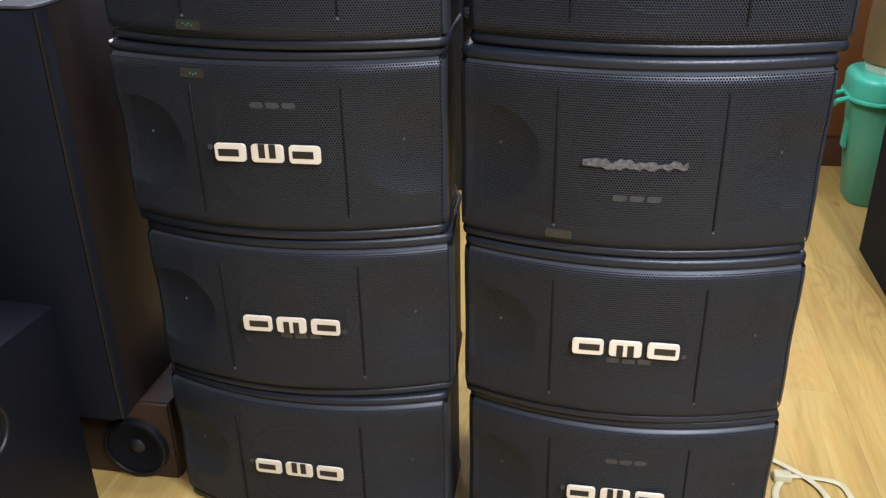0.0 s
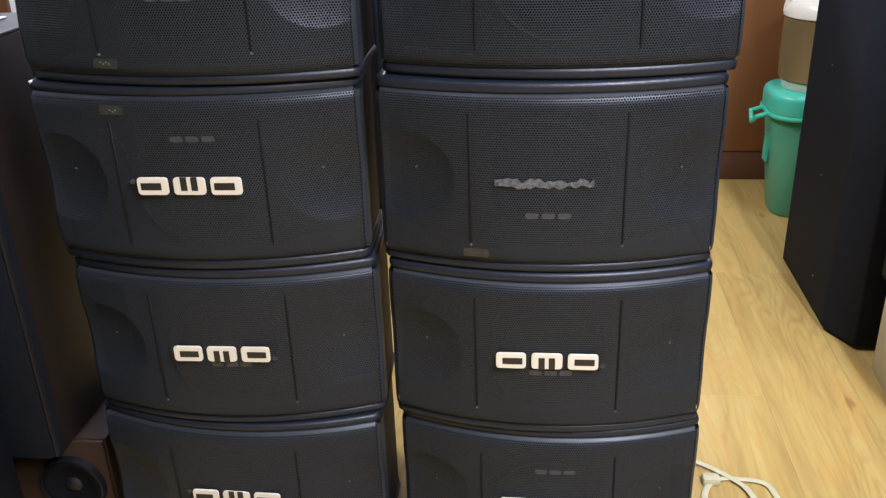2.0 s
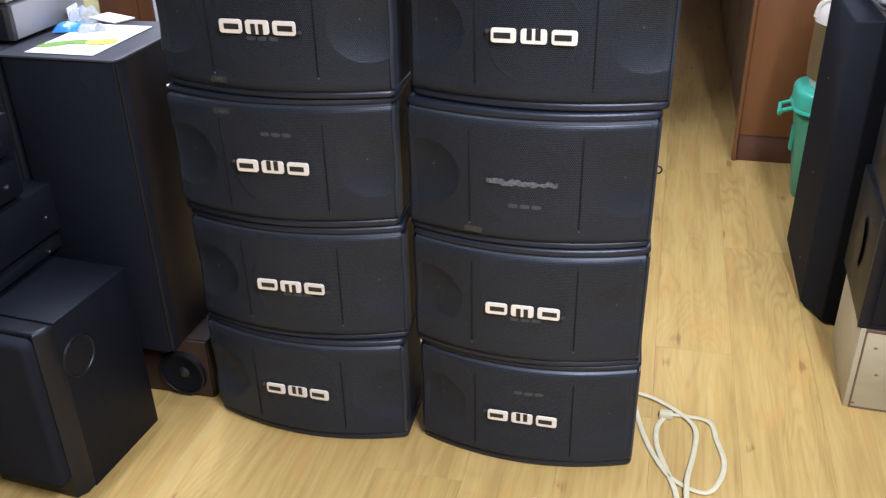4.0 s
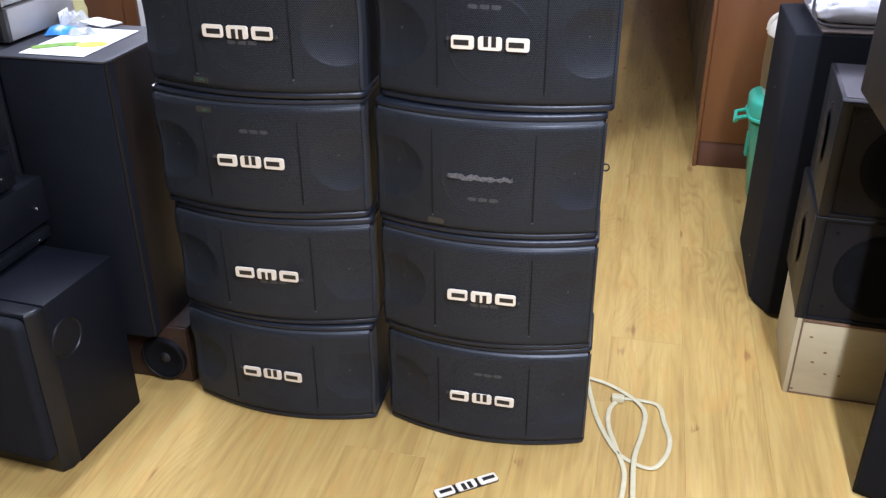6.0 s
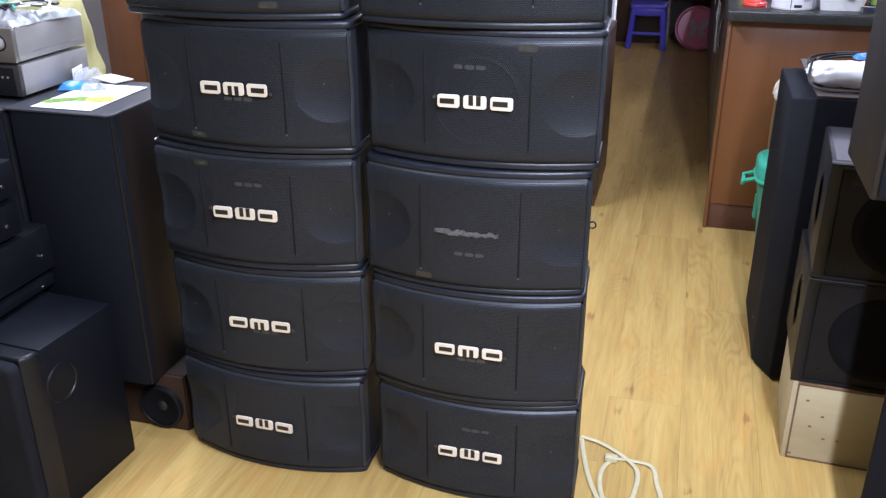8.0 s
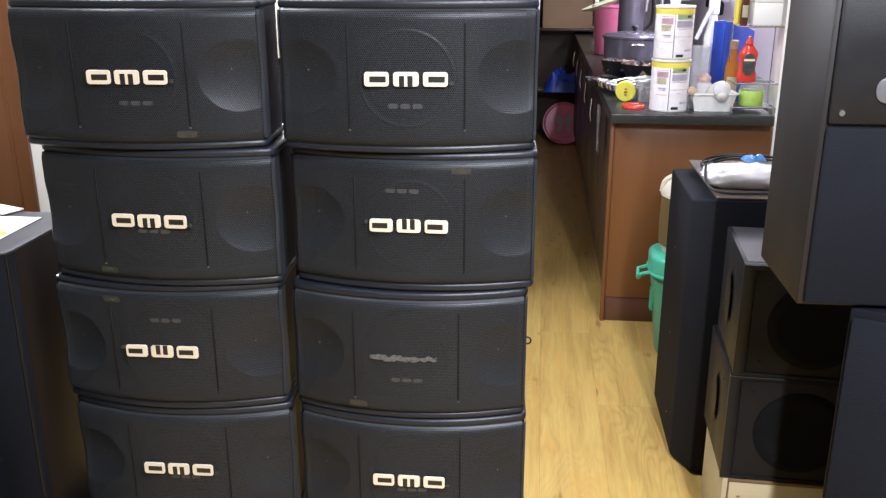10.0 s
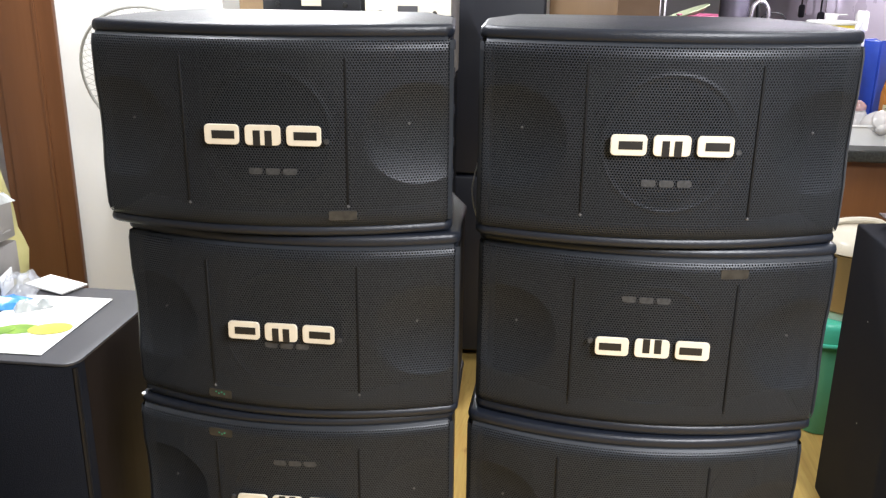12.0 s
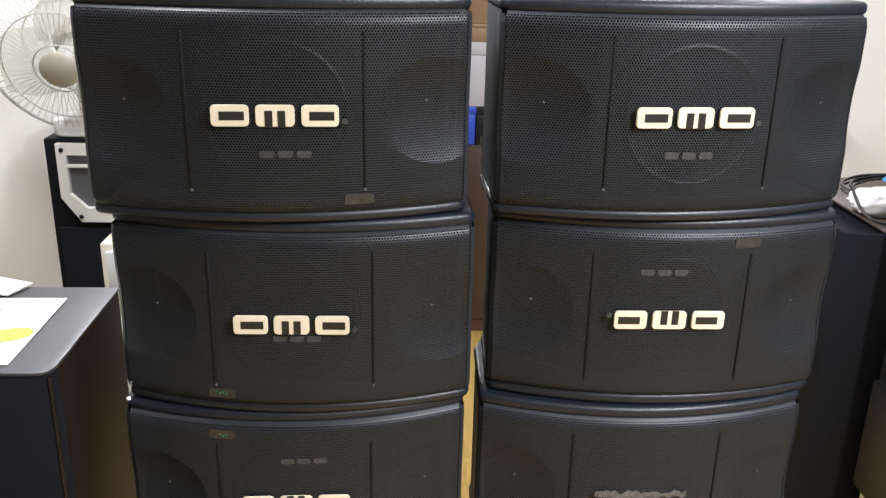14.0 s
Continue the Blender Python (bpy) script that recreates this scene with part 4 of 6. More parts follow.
part("lower_cloth", box(-0.02, 0.445, 0.004, 0.0146, 0.03, 0.702, 0.004), M_CLOTH, hc)

FR = 0.200
fan = thing("table_fan", pose(-1.088, 2.272, 0.9325, 0, 0, 0), "cream table fan with round wire cage on a speaker cabinet", "fan")
part("base", prism(rounded_rect(0.15, 0.12, 0.03, 5), 0, 0.045, 0.008, 3), M_WHITEPL, fan)
part("stem", tube([(0, 0.0, 0.043), (0, 0.0, 0.205)], 0.018, 14), M_WHITEPL, fan)


def head(bm):
    return moved(bm, 0, 0, 0.236, 20, 0, 0)


part("motor", head(moved(lathe([(0.0, -0.10), (0.035, -0.098), (0.052, -0.07), (0.055, -0.02), (0.042, 0.0), (0, 0.0)], 24), 0, -0.05, 0, 90)), M_HUB, fan)
part("spindle", head(tube([(0, -0.05, 0), (0, -0.148, 0)], 0.026, 16)), M_WIRE, fan)
part("hub_cap", head(moved(lathe([(0.044, 0.0), (0.045, 0.006), (0.038, 0.012), (0.0, 0.014)], 32), 0, -0.157, 0, 90)), M_HUB, fan, "cream round hub cap")
for k in range(3):
    bl = bmesh.new()
    rows = []
    for i in range(7):
        r = 0.03 + 0.140 * i / 6
        wdt = 0.030 + 0.052 * math.sin(math.pi * (0.25 + 0.6 * i / 6))
        rows.append([bl.verts.new((wdt * s, -0.095 + 0.018 * s, r)) for s in (-1, -0.3, 0.4, 1)])
    for p, q in zip(rows, rows[1:]):
        for w in range(3):
            bl.faces.new((p[w], p[w + 1], q[w + 1], q[w]))
    bmesh.ops.solidify(bl, geom=bl.faces[:], thickness=0.002)
    part("blade", head(moved(bl, 0, 0, 0, 0, 120 * k + 20, 0)), M_FANBLADE, fan, "milky plastic blade")
for yy, rr, rad in ((-0.10, FR, 0.0040), (-0.145, 0.135, 0.0016), (-0.156, 0.06, 0.0018), (-0.045, 0.12, 0.0016)):
    part("cage_ring", head(tube([(rr * math.cos(2 * math.pi * k / 56), yy, rr * math.sin(2 * math.pi * k / 56)) for k in range(56)], rad, 6, True)), M_WIRE, fan)
cage = []
for k in range(64):
    cc, ss = math.cos(2 * math.pi * k / 64), math.sin(2 * math.pi * k / 64)
    cage.append(tube([(0.056 * cc, -0.156, 0.056 * ss), (0.13 * cc, -0.146, 0.13 * ss), (0.18 * cc, -0.126, 0.18 * ss), (FR * cc, -0.10, FR * ss), (0.18 * cc, -0.065, 0.18 * ss), (0.06 * cc, -0.045, 0.06 * ss)], 0.0008, 4))
tagged(part("cage_wire", head(joined(*cage)), M_WIRE, fan), kind="stuff")

wu = thing("drawer_unit", pose(-1.022, 2.06, 0), "cream plastic drawer unit behind the speaker stack", "drawer unit")
part("frame", box(0.0, 0.36, 0.004, 0.115, 0, 0.705, 0.006), M_CREAM, wu)
for k in range(4):
    part("drawer", box(0.014, 0.346, -0.006, 0.0035, 0.02 + 0.17 * k, 0.178 + 0.17 * k, 0.006), M_WHITEPL, wu)

# ---- behind the stacks ----
fr = thing("refrigerator", pose(-0.66, 3.0, 0), "charcoal two-door refrigerator behind the stacks", "refrigerator")
part("body", box(0.004, 0.556, 0.042, 0.52, 0.03, 1.62, 0.006), M_FRIDGE, fr)
for z0, z1 in ((0.05, 0.719), (0.727, 1.60)):
    dr = part("door", box(0.0, 0.56, 0.0, 0.0415, z0, z1, 0.010, 3), M_FRIDGE, fr)
    part("seal", box(0.01, 0.55, 0.0418, 0.046, z0 + 0.01, z1 - 0.01), M_RUBBER, dr)
for fx in (0.05, 0.51):
    part("foot", moved(lathe([(0.02, 0.0), (0.022, 0.030), (0, 0.030)], 14), fx, 0.08, 0.0), M_RUBBER, fr)
bc = thing("low_cabinet", pose(-0.092, 3.05, 0), "narrow dark wooden cabinet with boxes on top", "cabinet")
part("carcass", box(0, 0.235, 0.014, 0.42, 0.06, 0.735, 0.003), M_DARKWOOD, bc)
part("plinth", box(0.01, 0.225, 0.04, 0.41, 0, 0.0595), M_PLINTH, bc)
part("door", box(0.004, 0.231, -0.004, 0.0135, 0.07, 0.725, 0.003), M_DARKWOOD, bc)
for x, w, d, z, h, mat, lb in ((-0.088, 0.055, 0.26, 0.7355, 0.135, M_BLUE, "dark blue card box on a cabinet"), (-0.030, 0.16, 0.26, 0.7355, 0.135, M_BLACKPL, "black box on a cabinet"),
                               (-0.085, 0.21, 0.24, 0.8710, 0.220, M_LILACBOX, "pale grey card box on a pile of boxes"), (-0.085, 0.22, 0.22, 1.0915, 0.060, M_TAN, "brown wooden box on a pile of boxes"), (-0.09, 0.225, 0.24, 1.1520, 0.33, M_TAN, "brown wooden crate on top of a pile")):
    bx = thing("storage_box", pose(x, 3.06, z), lb, "box")
    part("body", box(0, w, 0, d, 0, h * 0.8, 0.003), mat, bx)
    part("lid", box(-0.002, w + 0.002, -0.002, d + 0.002, h * 0.8 + 0.0005, h, 0.003), mat, bx)

sc = thing("speaker_cabinet", pose(-0.95, 2.64, 0), "tall black cabinet carrying amplifiers behind the stacks", "cabinet")
part("body", box(0, 0.565, 0.012, 0.30, 0, 1.085, 0.005), M_EBONY, sc)
for dx in (0.006, 0.286):
    part("door", box(dx, dx + 0.274, 0.0, 0.0115, 0.02, 1.07, 0.003), M_BLACKPL, sc)
for x, w, h, body_mat, face, lbx in ((-0.945, 0.295, 0.27, M_STEELBLACK, M_STEELBLACK, "black amplifier on a tall cabinet"), (-0.632, 0.252, 0.25, M_SILVERSIDE, M_CREAM, "cream-fronted amplifier on a tall cabinet")):
    eq = thing("amplifier", pose(x, 2.645, 1.0855), lbx, "amplifier")
    part("case", box(0, w, 0.013, 0.28, 0.012, h, 0.003), body_mat, eq)
    part("front_panel", box(-0.003, w + 0.003, 0.0, 0.0125, 0.010, h - 0.001, 0.003), face, eq)
    for kx in (0.045, w - 0.045):
        for kz in (0.05, h - 0.045):
            part("screw", moved(lathe([(0.008, 0.0), (0.007, 0.003), (0, 0.004)], 12), kx, 0.0, kz, 90), M_CHROME if face is M_CREAM else M_RUBBER, eq)
    part("name_plate", box(w / 2 - 0.03, w / 2 + 0.03, -0.0015, 0.0, h - 0.05, h - 0.025), M_BADGE if face is not M_CREAM else M_HORNIN, eq)
    for kx in (0.03, w - 0.03):
        for ky in (0.04, 0.25):
            part("foot", moved(lathe([(0.012, 0.0), (0.013, 0.0125), (0, 0.0125)], 12), kx, ky, 0.0), M_RUBBER, eq)
rk = thing("equipment_rack", pose(-0.447, 2.585, 0), "narrow black steel rack with small ledges beside a cabinet", "rack")
part("back_plate", box(0.0, 0.080, 0.030, 0.050, 0.0, 1.285, 0.003), M_STEELBLACK, rk)
part("upright", box(0.0, 0.052, 0.004, 0.0295, 0.0, 1.262, 0.004), M_CAP, rk)
for lz in (0.18, 0.31, 0.45, 0.58, 0.71, 0.83, 0.93, 1.03, 1.14, 1.22):
    part("ledge", box(0.0525, 0.090, 0.002, 0.0295, lz - 0.030, lz, 0.004), M_CAP, rk)
    part("screw", moved(lathe([(0.0042, 0.0), (0.0035, 0.002), (0, 0.0025)], 10), 0.070, 0.002, lz - 0.014, 90), M_CHROME, rk)
tb = thing("standing_board", pose(-1.33, 3.20, 0, -4, 0, 0), "tan wooden board leaning on the wall", "board")
part("board", box(0, 0.36, 0, 0.018, 0, 1.75, 0.002), M_CARD, tb)

# ---- right side: speakers along the aisle ----
tw = thing("tower_speaker", pose(0.731, 1.807, 0), "tall floor speaker wrapped in navy-black cloth", "loudspeaker")
body = prism([(0.0, 0.479), (0.0, 0.092), (0.046, 0.0), (0.36, 0.0), (0.36, 0.479)], 0.012, 0.828)
for v in body.verts:
    if v.co.z > 0.8 and v.co.x < 0.01:
        v.co.z = 0.802
bmesh.ops.bevel(body, geom=body.edges[:], offset=0.005, segments=2, profile=0.5, affect="EDGES", clamp_overlap=True)
part("cloth_body", body, M_NAVY, tw)
part("top_board", box(0.047, 0.355, 0.004, 0.475, 0.8285, 0.834, 0.002), M_TOPBROWN, tw, "dull brown wooden top")
part("base", box(0.065, 0.35, 0.03, 0.46, 0.0, 0.0115, 0.002), M_BLACKPL, tw)
for k, (ly, lz) in enumerate(((0.205, 0.095), (0.26, 0.34), (0.30, 0.60))):
    part("lint", moved(lathe([(0.0018, 0), (0.0012, 0.0006), (0, 0.0008)], 8), -0.0002, ly, lz, 90, 0, -90), M_CHIP, tw)



def puffy(w, d, h, seed, nu=44, nv=22):
    """A soft cushion of thin plastic: rounded all round, flat below, with small creases."""
    rng = random.Random(seed)
    ox = 40 * rng.random()
    bm = bmesh.new()
    rows = []
    for j in range(nv + 1):
        b = math.pi * (j / nv - 0.5)
        row = []
        for i in range(nu):
            a = 2 * math.pi * i / nu
            ca, sa, cb, sb_ = math.cos(a), math.sin(a), math.cos(b), math.sin(b)
            px = math.copysign(abs(ca) ** 0.65, ca) * max(cb, 0.02) ** 0.7
            py = math.copysign(abs(sa) ** 0.75, sa) * max(cb, 0.02) ** 0.7
            f = noise.fractal(Vector((1.6 * px * w / d + ox, 1.6 * py, 1.2 * sb_)), 1.0, 2.0, 3)
            g = abs(noise.noise(Vector((3.5 * px * w / d + ox, 3.5 * py, 2.5 * sb_ + 9))))
            k = 1 + 0.13 * f - 0.12 * g
            row.append(bm.verts.new((px * w / 2 * k, py * d / 2 * k, max(0.0, h * (0.42 + 0.58 * sb_ * k)))))
        rows.append(row)
    for p, q in zip(rows, rows[1:]):
        for i in range(nu):
            bm.faces.new((p[i], p[(i + 1) % nu], q[(i + 1) % nu], q[i]))
    bm.faces.new(rows[0][::-1])
    bm.faces.new(rows[-1])
    return bm


pb = thing("plastic_bag", pose(0.882, 1.940, 0.8343, 0, 0, -4), "puffed crinkled white plastic bag on a tall speaker", "plastic bag")
part("bag", puffy(0.245, 0.105, 0.064, 31), M_BAG, pb)
part("bag_tail", moved(puffy(0.105, 0.090, 0.058, 34, 28, 16), 0.150, 0.095, 0.0), M_BAG, pb)
cc = thing("coiled_cable", pose(0.885, 2.000, 0.8345), "black cable coiled on a tall speaker round a plastic bag", "cable")
rng = random.Random(8)
loops = []
for k in range(40):
    a = 0.55 * k + 0.9
    grow = 0.86 + 0.14 * math.sin(0.37 * k) + 0.05 * rng.random()
    loops.append((0.118 * grow * math.cos(a), 0.070 * grow * math.sin(a), 0.044 + 0.00030 * k + 0.010 * math.sin(a + 0.6)))
part("coil", tube(smooth_path(loops, 3), 0.0034, 7), M_RUBBER, cc)
part("cable_end", tube(smooth_path([(0.110, 0.010, 0.066), (0.135, -0.050, 0.050), (0.155, -0.100, 0.025), (0.210, -0.120, 0.006), (0.250, -0.135, 0.006)], 5), 0.0040, 7), M_RUBBER, cc)
part("cable_end", tube(smooth_path([(-0.110, -0.020, 0.055), (-0.122, -0.110, 0.020), (-0.090, -0.152, 0.005), (0.0, -0.158, 0.005), (0.10, -0.150, 0.005)], 5), 0.0036, 7), M_RUBBER, cc)
bp2 = thing("packet", pose(0.915, 2.035, 0.8900, 0, 0, 10), "blue plastic packet on a coiled cable", "packet")
part("wrapper", crumpled(0.066, 0.045, 0.02, 12, 8, 6), M_BLUEPACK, bp2)

py = thing("plywood_box", pose(0.783, 1.446, 0, 0, 0, -2.5), "bare plywood box used as a stand", "box")
part("side_board", box(0.0, 0.012, 0.0, 0.285, 0, 0.219, 0.001), M_PLY, py)
part("front_board", box(0.016, 0.40, 0.0, 0.012, 0.004, 0.211, 0.001), M_PLY, py)
part("top_edge", box(0.0125, 0.40, -0.001, 0.285, 0.2115, 0.219, 0.001), M_PLYEDGE, py, "dirty brown board edge")
part("corner_edge", box(0.0122, 0.0158, -0.002, 0.012, 0.0, 0.211), M_PLYEDGE, py)
part("back_board", box(0.0125, 0.40, 0.273, 0.285, 0.0, 0.211), M_PLY, py)
part("far_board", box(0.3885, 0.40, 0.0125, 0.2725, 0.0, 0.211), M_PLY, py)
part("bottom_edge", box(0.016, 0.40, -0.0015, 0.012, 0.0, 0.0038), M_PLYEDGE, py)
for kx, kz in ((0.040, 0.172), (0.079, 0.132), (0.055, 0.100), (0.090, 0.070), (0.020, 0.014), (0.122, 0.070)):
    part("knot", moved(prism([(0.0045 * math.cos(radians(q)), 0.0028 * math.sin(radians(q))) for q in range(0, 360, 36)], 0, 0.0006), kx, -0.0001, kz, 90), M_KNOT, py)

def rect_ring(x0, x1, z0, z1, left, right, low, high, y0, y1, r=0.003):
    """An upright frame: a rectangle with a rectangular opening, drawn from y0 back to y1."""
    bm = bmesh.new()
    out = [(x0, z0), (x1, z0), (x1, z1), (x0, z1)]
    inn = [(x0 + left, z0 + low), (x1 - right, z0 + low), (x1 - right, z1 - high), (x0 + left, z1 - high)]
    lp = [[bm.verts.new((x, y, z)) for x, z in ring] for ring, y in ((out, y1), (out, y0), (inn, y0), (inn, y1))]
    for p, q in zip(lp, lp[1:] + lp[:1]):
        for k in range(4):
            bm.faces.new((p[k], p[(k + 1) % 4], q[(k + 1) % 4], q[k]))
    bmesh.ops.recalc_face_normals(bm, faces=bm.faces[:])
    edge = [e for e in bm.edges if all(abs(v.co.y - y0) < 1e-6 for v in e.verts)]
    bmesh.ops.bevel(bm, geom=edge, offset=r, segments=2, profile=0.5, affect="EDGES", clamp_overlap=True)
    return bm


for z, dx, turn in ((0.2195, 0.0, -2.5), (0.4955, 0.004, -4.0)):
    mn = thing("monitor_speaker", pose(0.777 + dx, 1.452, z, 0, 0, turn), "brown-grey bookshelf speaker with a black woofer, in a stack of two", "loudspeaker", "stacked monitor speakers")
    h = 0.2755
    part("cabinet", box(0.0, 0.44, 0.016, 0.312, 0.0, h, 0.004), M_BLACKPL, mn)
    part("top_panel", box(0.010, 0.43, 0.022, 0.305, h + 0.0002, h + 0.0008), M_MONTOP, mn)
    part("front_frame", rect_ring(0.0, 0.44, 0.0, h, 0.026, 0.026, 0.010, 0.012, -0.004, 0.0156), M_BLACKPL, mn)
    gm = part("front_mesh", box(0.0263, 0.4137, 0.0, 0.0156, 0.0103, h - 0.0123, 0.001), M_GREYMESH, mn, "brown-grey mesh front")
    part("woofer_opening", moved(lathe([(0.0, 0.0), (0.026, 0.001), (0.060, 0.0035), (0.082, 0.006), (0.090, 0.0075), (0.098, 0.004), (0.101, 0.003), (0.106, 0.002), (0.107, -0.001)], 40), 0.170, -0.0002, h / 2 - 0.004, 90), M_WOOFER, gm, "round black woofer")
    for bx, bz in ((0.055, 0.235), (0.055, 0.038), (0.285, 0.038), (0.285, 0.235)):
        part("bolt", moved(lathe([(0.0045, 0.0), (0.0035, 0.002), (0, 0.002)], 8), bx, -0.0002, bz, 90), M_BLACKPL, gm)
    side = prism([(0.030, 0.012), (0.296, 0.012), (0.296, h - 0.030), (0.270, h - 0.012), (0.030, h - 0.012)], 0.0, 0.007, 0.003, 2)
    sp = part("side_panel", moved(side, 0.0002, 0.0, 0.0, 90, 0, 90), M_GREYSIDE, mn, "brown-grey moulded side")
    dish = moved(lathe([(0.066, -0.0004), (0.060, 0.0004), (0.040, 0.0011), (0.020, 0.0014), (0.0, 0.0015)], 32), -0.0070, 0.160, h / 2, 90, 0, -90)
    for v in dish.verts:
        v.co.y = 0.160 + (v.co.y - 0.160) * 0.62
    part("side_dish", dish, M_GREYSIDE, sp)
    for by in (0.050, 0.085):
        part("bolt", moved(lathe([(0.0035, 0.0), (0.003, 0.0018), (0, 0.002)], 8), -0.0070, by, h - 0.034, 90, 0, -90), M_BLACKPL, sp)

lb = thing("floor_cabinet", pose(0.886, 1.085, 0, 0, 0, -24), "large black cloth-fronted speaker cabinet on the floor, turned inwards", "loudspeaker")
part("cabinet", box(0.0, 0.52, 0.012, 0.330, 0, 0.812, 0.005), M_EBONY, lb)
part("front_cloth", box(0.006, 0.514, 0.0, 0.0115, 0.02, 0.796, 0.004), M_NAVY, lb)
ub = thing("stage_speaker", pose(0.794, 1.085, 0.8125), "large brown-grey speaker with dark mesh front on a cabinet", "loudspeaker")
part("cabinet", box(0.0, 0.52, 0.014, 0.30, 0, 0.62, 0.006), M_GREYSIDE, ub)
part("front_mesh", box(0.010, 0.51, 0.0, 0.0135, 0.008, 0.335, 0.005), M_NAVY, ub, "dark blue-black mesh")
hf = part("horn_plate", box(0.010, 0.51, 0.002, 0.0135, 0.340, 0.61, 0.005), M_BLACKPL, ub)
part("horn_mouth", moved(prism(rounded_rect(0.16, 0.045, 0.02, 5), 0, 0.004, 0.002, 2), 0.16, 0.0018, 0.40, 90), M_HORNIN, hf)
for bx in (0.03, 0.49):
    part("bolt", moved(lathe([(0.006, 0.0), (0.005, 0.003), (0, 0.003)], 10), bx, 0.0018, 0.36, 90), M_CHROME, hf)

tw2 = thing("thin_wire", pose(-0.172, 1.165, 1.0885), "thin pale wire hanging beside the speaker stack", "wire")
part("strand", tube(smooth_path([(-0.004, 0.05, 0.075), (-0.008, 0.0, 0.045), (0.0, -0.028, 0.018), (0.010, -0.040, 0.002)], 5), 0.0011, 6), M_WIRE, tw2)

# ---- cable and loose badge on the floor ----
cab = thing("flat_cable", pose(0.421, 1.183, 0.0), "ivory flat cable lying in a loop on the laminate", "cable")
one = [(0.300, 1.405), (0.36, 1.385), (0.425, 1.335), (0.452, 1.285), (0.446, 1.20), (0.432, 1.11), (0.432, 1.01), (0.436, 0.88), (0.43, 0.70)]
two = [(0.302, 1.398), (0.315, 1.335), (0.335, 1.255), (0.366, 1.175), (0.405, 1.115), (0.468, 1.088), (0.500, 1.130), (0.512, 1.195), (0.498, 1.265), (0.485, 1.325), (0.440, 1.338),
       (0.392, 1.332), (0.366, 1.285), (0.368, 1.215), (0.392, 1.135), (0.412, 1.06), (0.408, 0.96), (0.400, 0.84), (0.39, 0.70)]
part("strand", tube(smooth_path([(x - 0.43, y - 1.2, 0.0115 if 1.0 < y < 1.2 else 0.0065) for x, y in one], 6), 0.0058, 10, False, 0.26), M_CABLE, cab)
part("strand", tube(smooth_path([(x - 0.43, y - 1.2, 0.0042) for x, y in two], 6), 0.0058, 10, False, 0.26), M_CABLE, cab)
part("plug", box(-0.062, -0.030, 0.118, 0.140, 0.0, 0.016, 0.004), M_CABLE, cab)

lbd = thing("loose_badge", pose(0.064, 0.926, 0.0005, 0, 0, 36), "loose cream badge of plain tablets lying on the floor", "badge")
part("back_plate", prism(rounded_rect(0.150, 0.028, 0.006, 3), 0, 0.002), M_DARKPLATE, lbd)
badge(lbd, 0, 0, loose=True)

# ---- kitchen end ----
ct = thing("kitchen_counter", pose(0.559, 2.880, 0), "kitchen counter with an orange-brown veneered end panel", "kitchen counter")
part("end_panel", box(0.045, 0.640, 0.085, 0.105, 0.107, 0.8355, 0.002), M_CABWOOD, ct, "orange-brown veneered panel")
part("corner_post", box(0.030, 0.0446, 0.08, 0.12, 0.0, 0.8355, 0.002), M_CABWOOD, ct)
part("plinth", box(0.046, 0.635, 0.09, 0.11, 0, 0.106, 0.002), M_PLINTH, ct, "dark red-brown plinth")
part("carcass", box(0.06, 0.64, 0.1205, 4.2, 0.08, 0.8355), M_DARKWOOD, ct)
for k in range(6):
    dr = part("door", box(0.040, 0.0595, 0.14 + 0.66 * k, 0.78 + 0.66 * k, 0.11, 0.826, 0.003), M_DARKWOOD, ct)
    part("door_handle", tube([(0.028, 0.70 + 0.66 * k, 0.62), (0.022, 0.70 + 0.66 * k, 0.66), (0.028, 0.70 + 0.66 * k, 0.74)], 0.005, 8), M_CHROME, dr)
wt = thing("worktop", pose(0.582, 2.895, 0.8375), "dark speckled granite worktop", "worktop")
part("slab", prism([(0.0, 0.0), (0.602, 0.0), (0.602, 0.215), (0.830, 0.215), (0.830, 4.25), (0.0, 4.25)], 0.0, 0.040, 0.006, 3), M_GRANITE, wt)
CZ = 0.8777


def counter(x, y, z, rx=0, ry=0, rz=0):
    """A place on or by the worktop, from the counter's own corner."""
    return pose(x - 0.008, y - 0.065, z, rx, ry, rz)


ap = thing("hanging_cloth", counter(0.572, 3.32, 0.65), "grey-white cloth hanging at the counter side", "cloth")
cl = bmesh.new()
rows = [[cl.verts.new((0.006 * math.sin(9 * a) - 0.004 * b, 0.10 * a, 0.195 * b)) for a in [q / 12 for q in range(13)]] for b in [q / 6 for q in range(7)]]
for r1, r2 in zip(rows, rows[1:]):
    for k in range(12):
        cl.faces.new((r1[k], r1[k + 1], r2[k + 1], r2[k]))
bmesh.ops.solidify(cl, geom=cl.faces[:], thickness=0.003)
part("cloth", cl, M_FARWALL, ap)


def wrap(r, a, w, z0, z1, thick=0.0004, n=6):
    """A thin patch bent round an upright cylinder, its middle at the angle a."""
    bm = bmesh.new()
    rows = [[bm.verts.new((r * math.cos(radians(a) + (k / n - 0.5) * w / r), r * math.sin(radians(a) + (k / n - 0.5) * w / r), zz)) for k in range(n + 1)] for zz in (z0, z1)]
    for k in range(n):
        bm.faces.new((rows[0][k], rows[0][k + 1], rows[1][k + 1], rows[1][k]))
    bmesh.ops.solidify(bm, geom=bm.faces[:], thickness=-thick)
    return bm


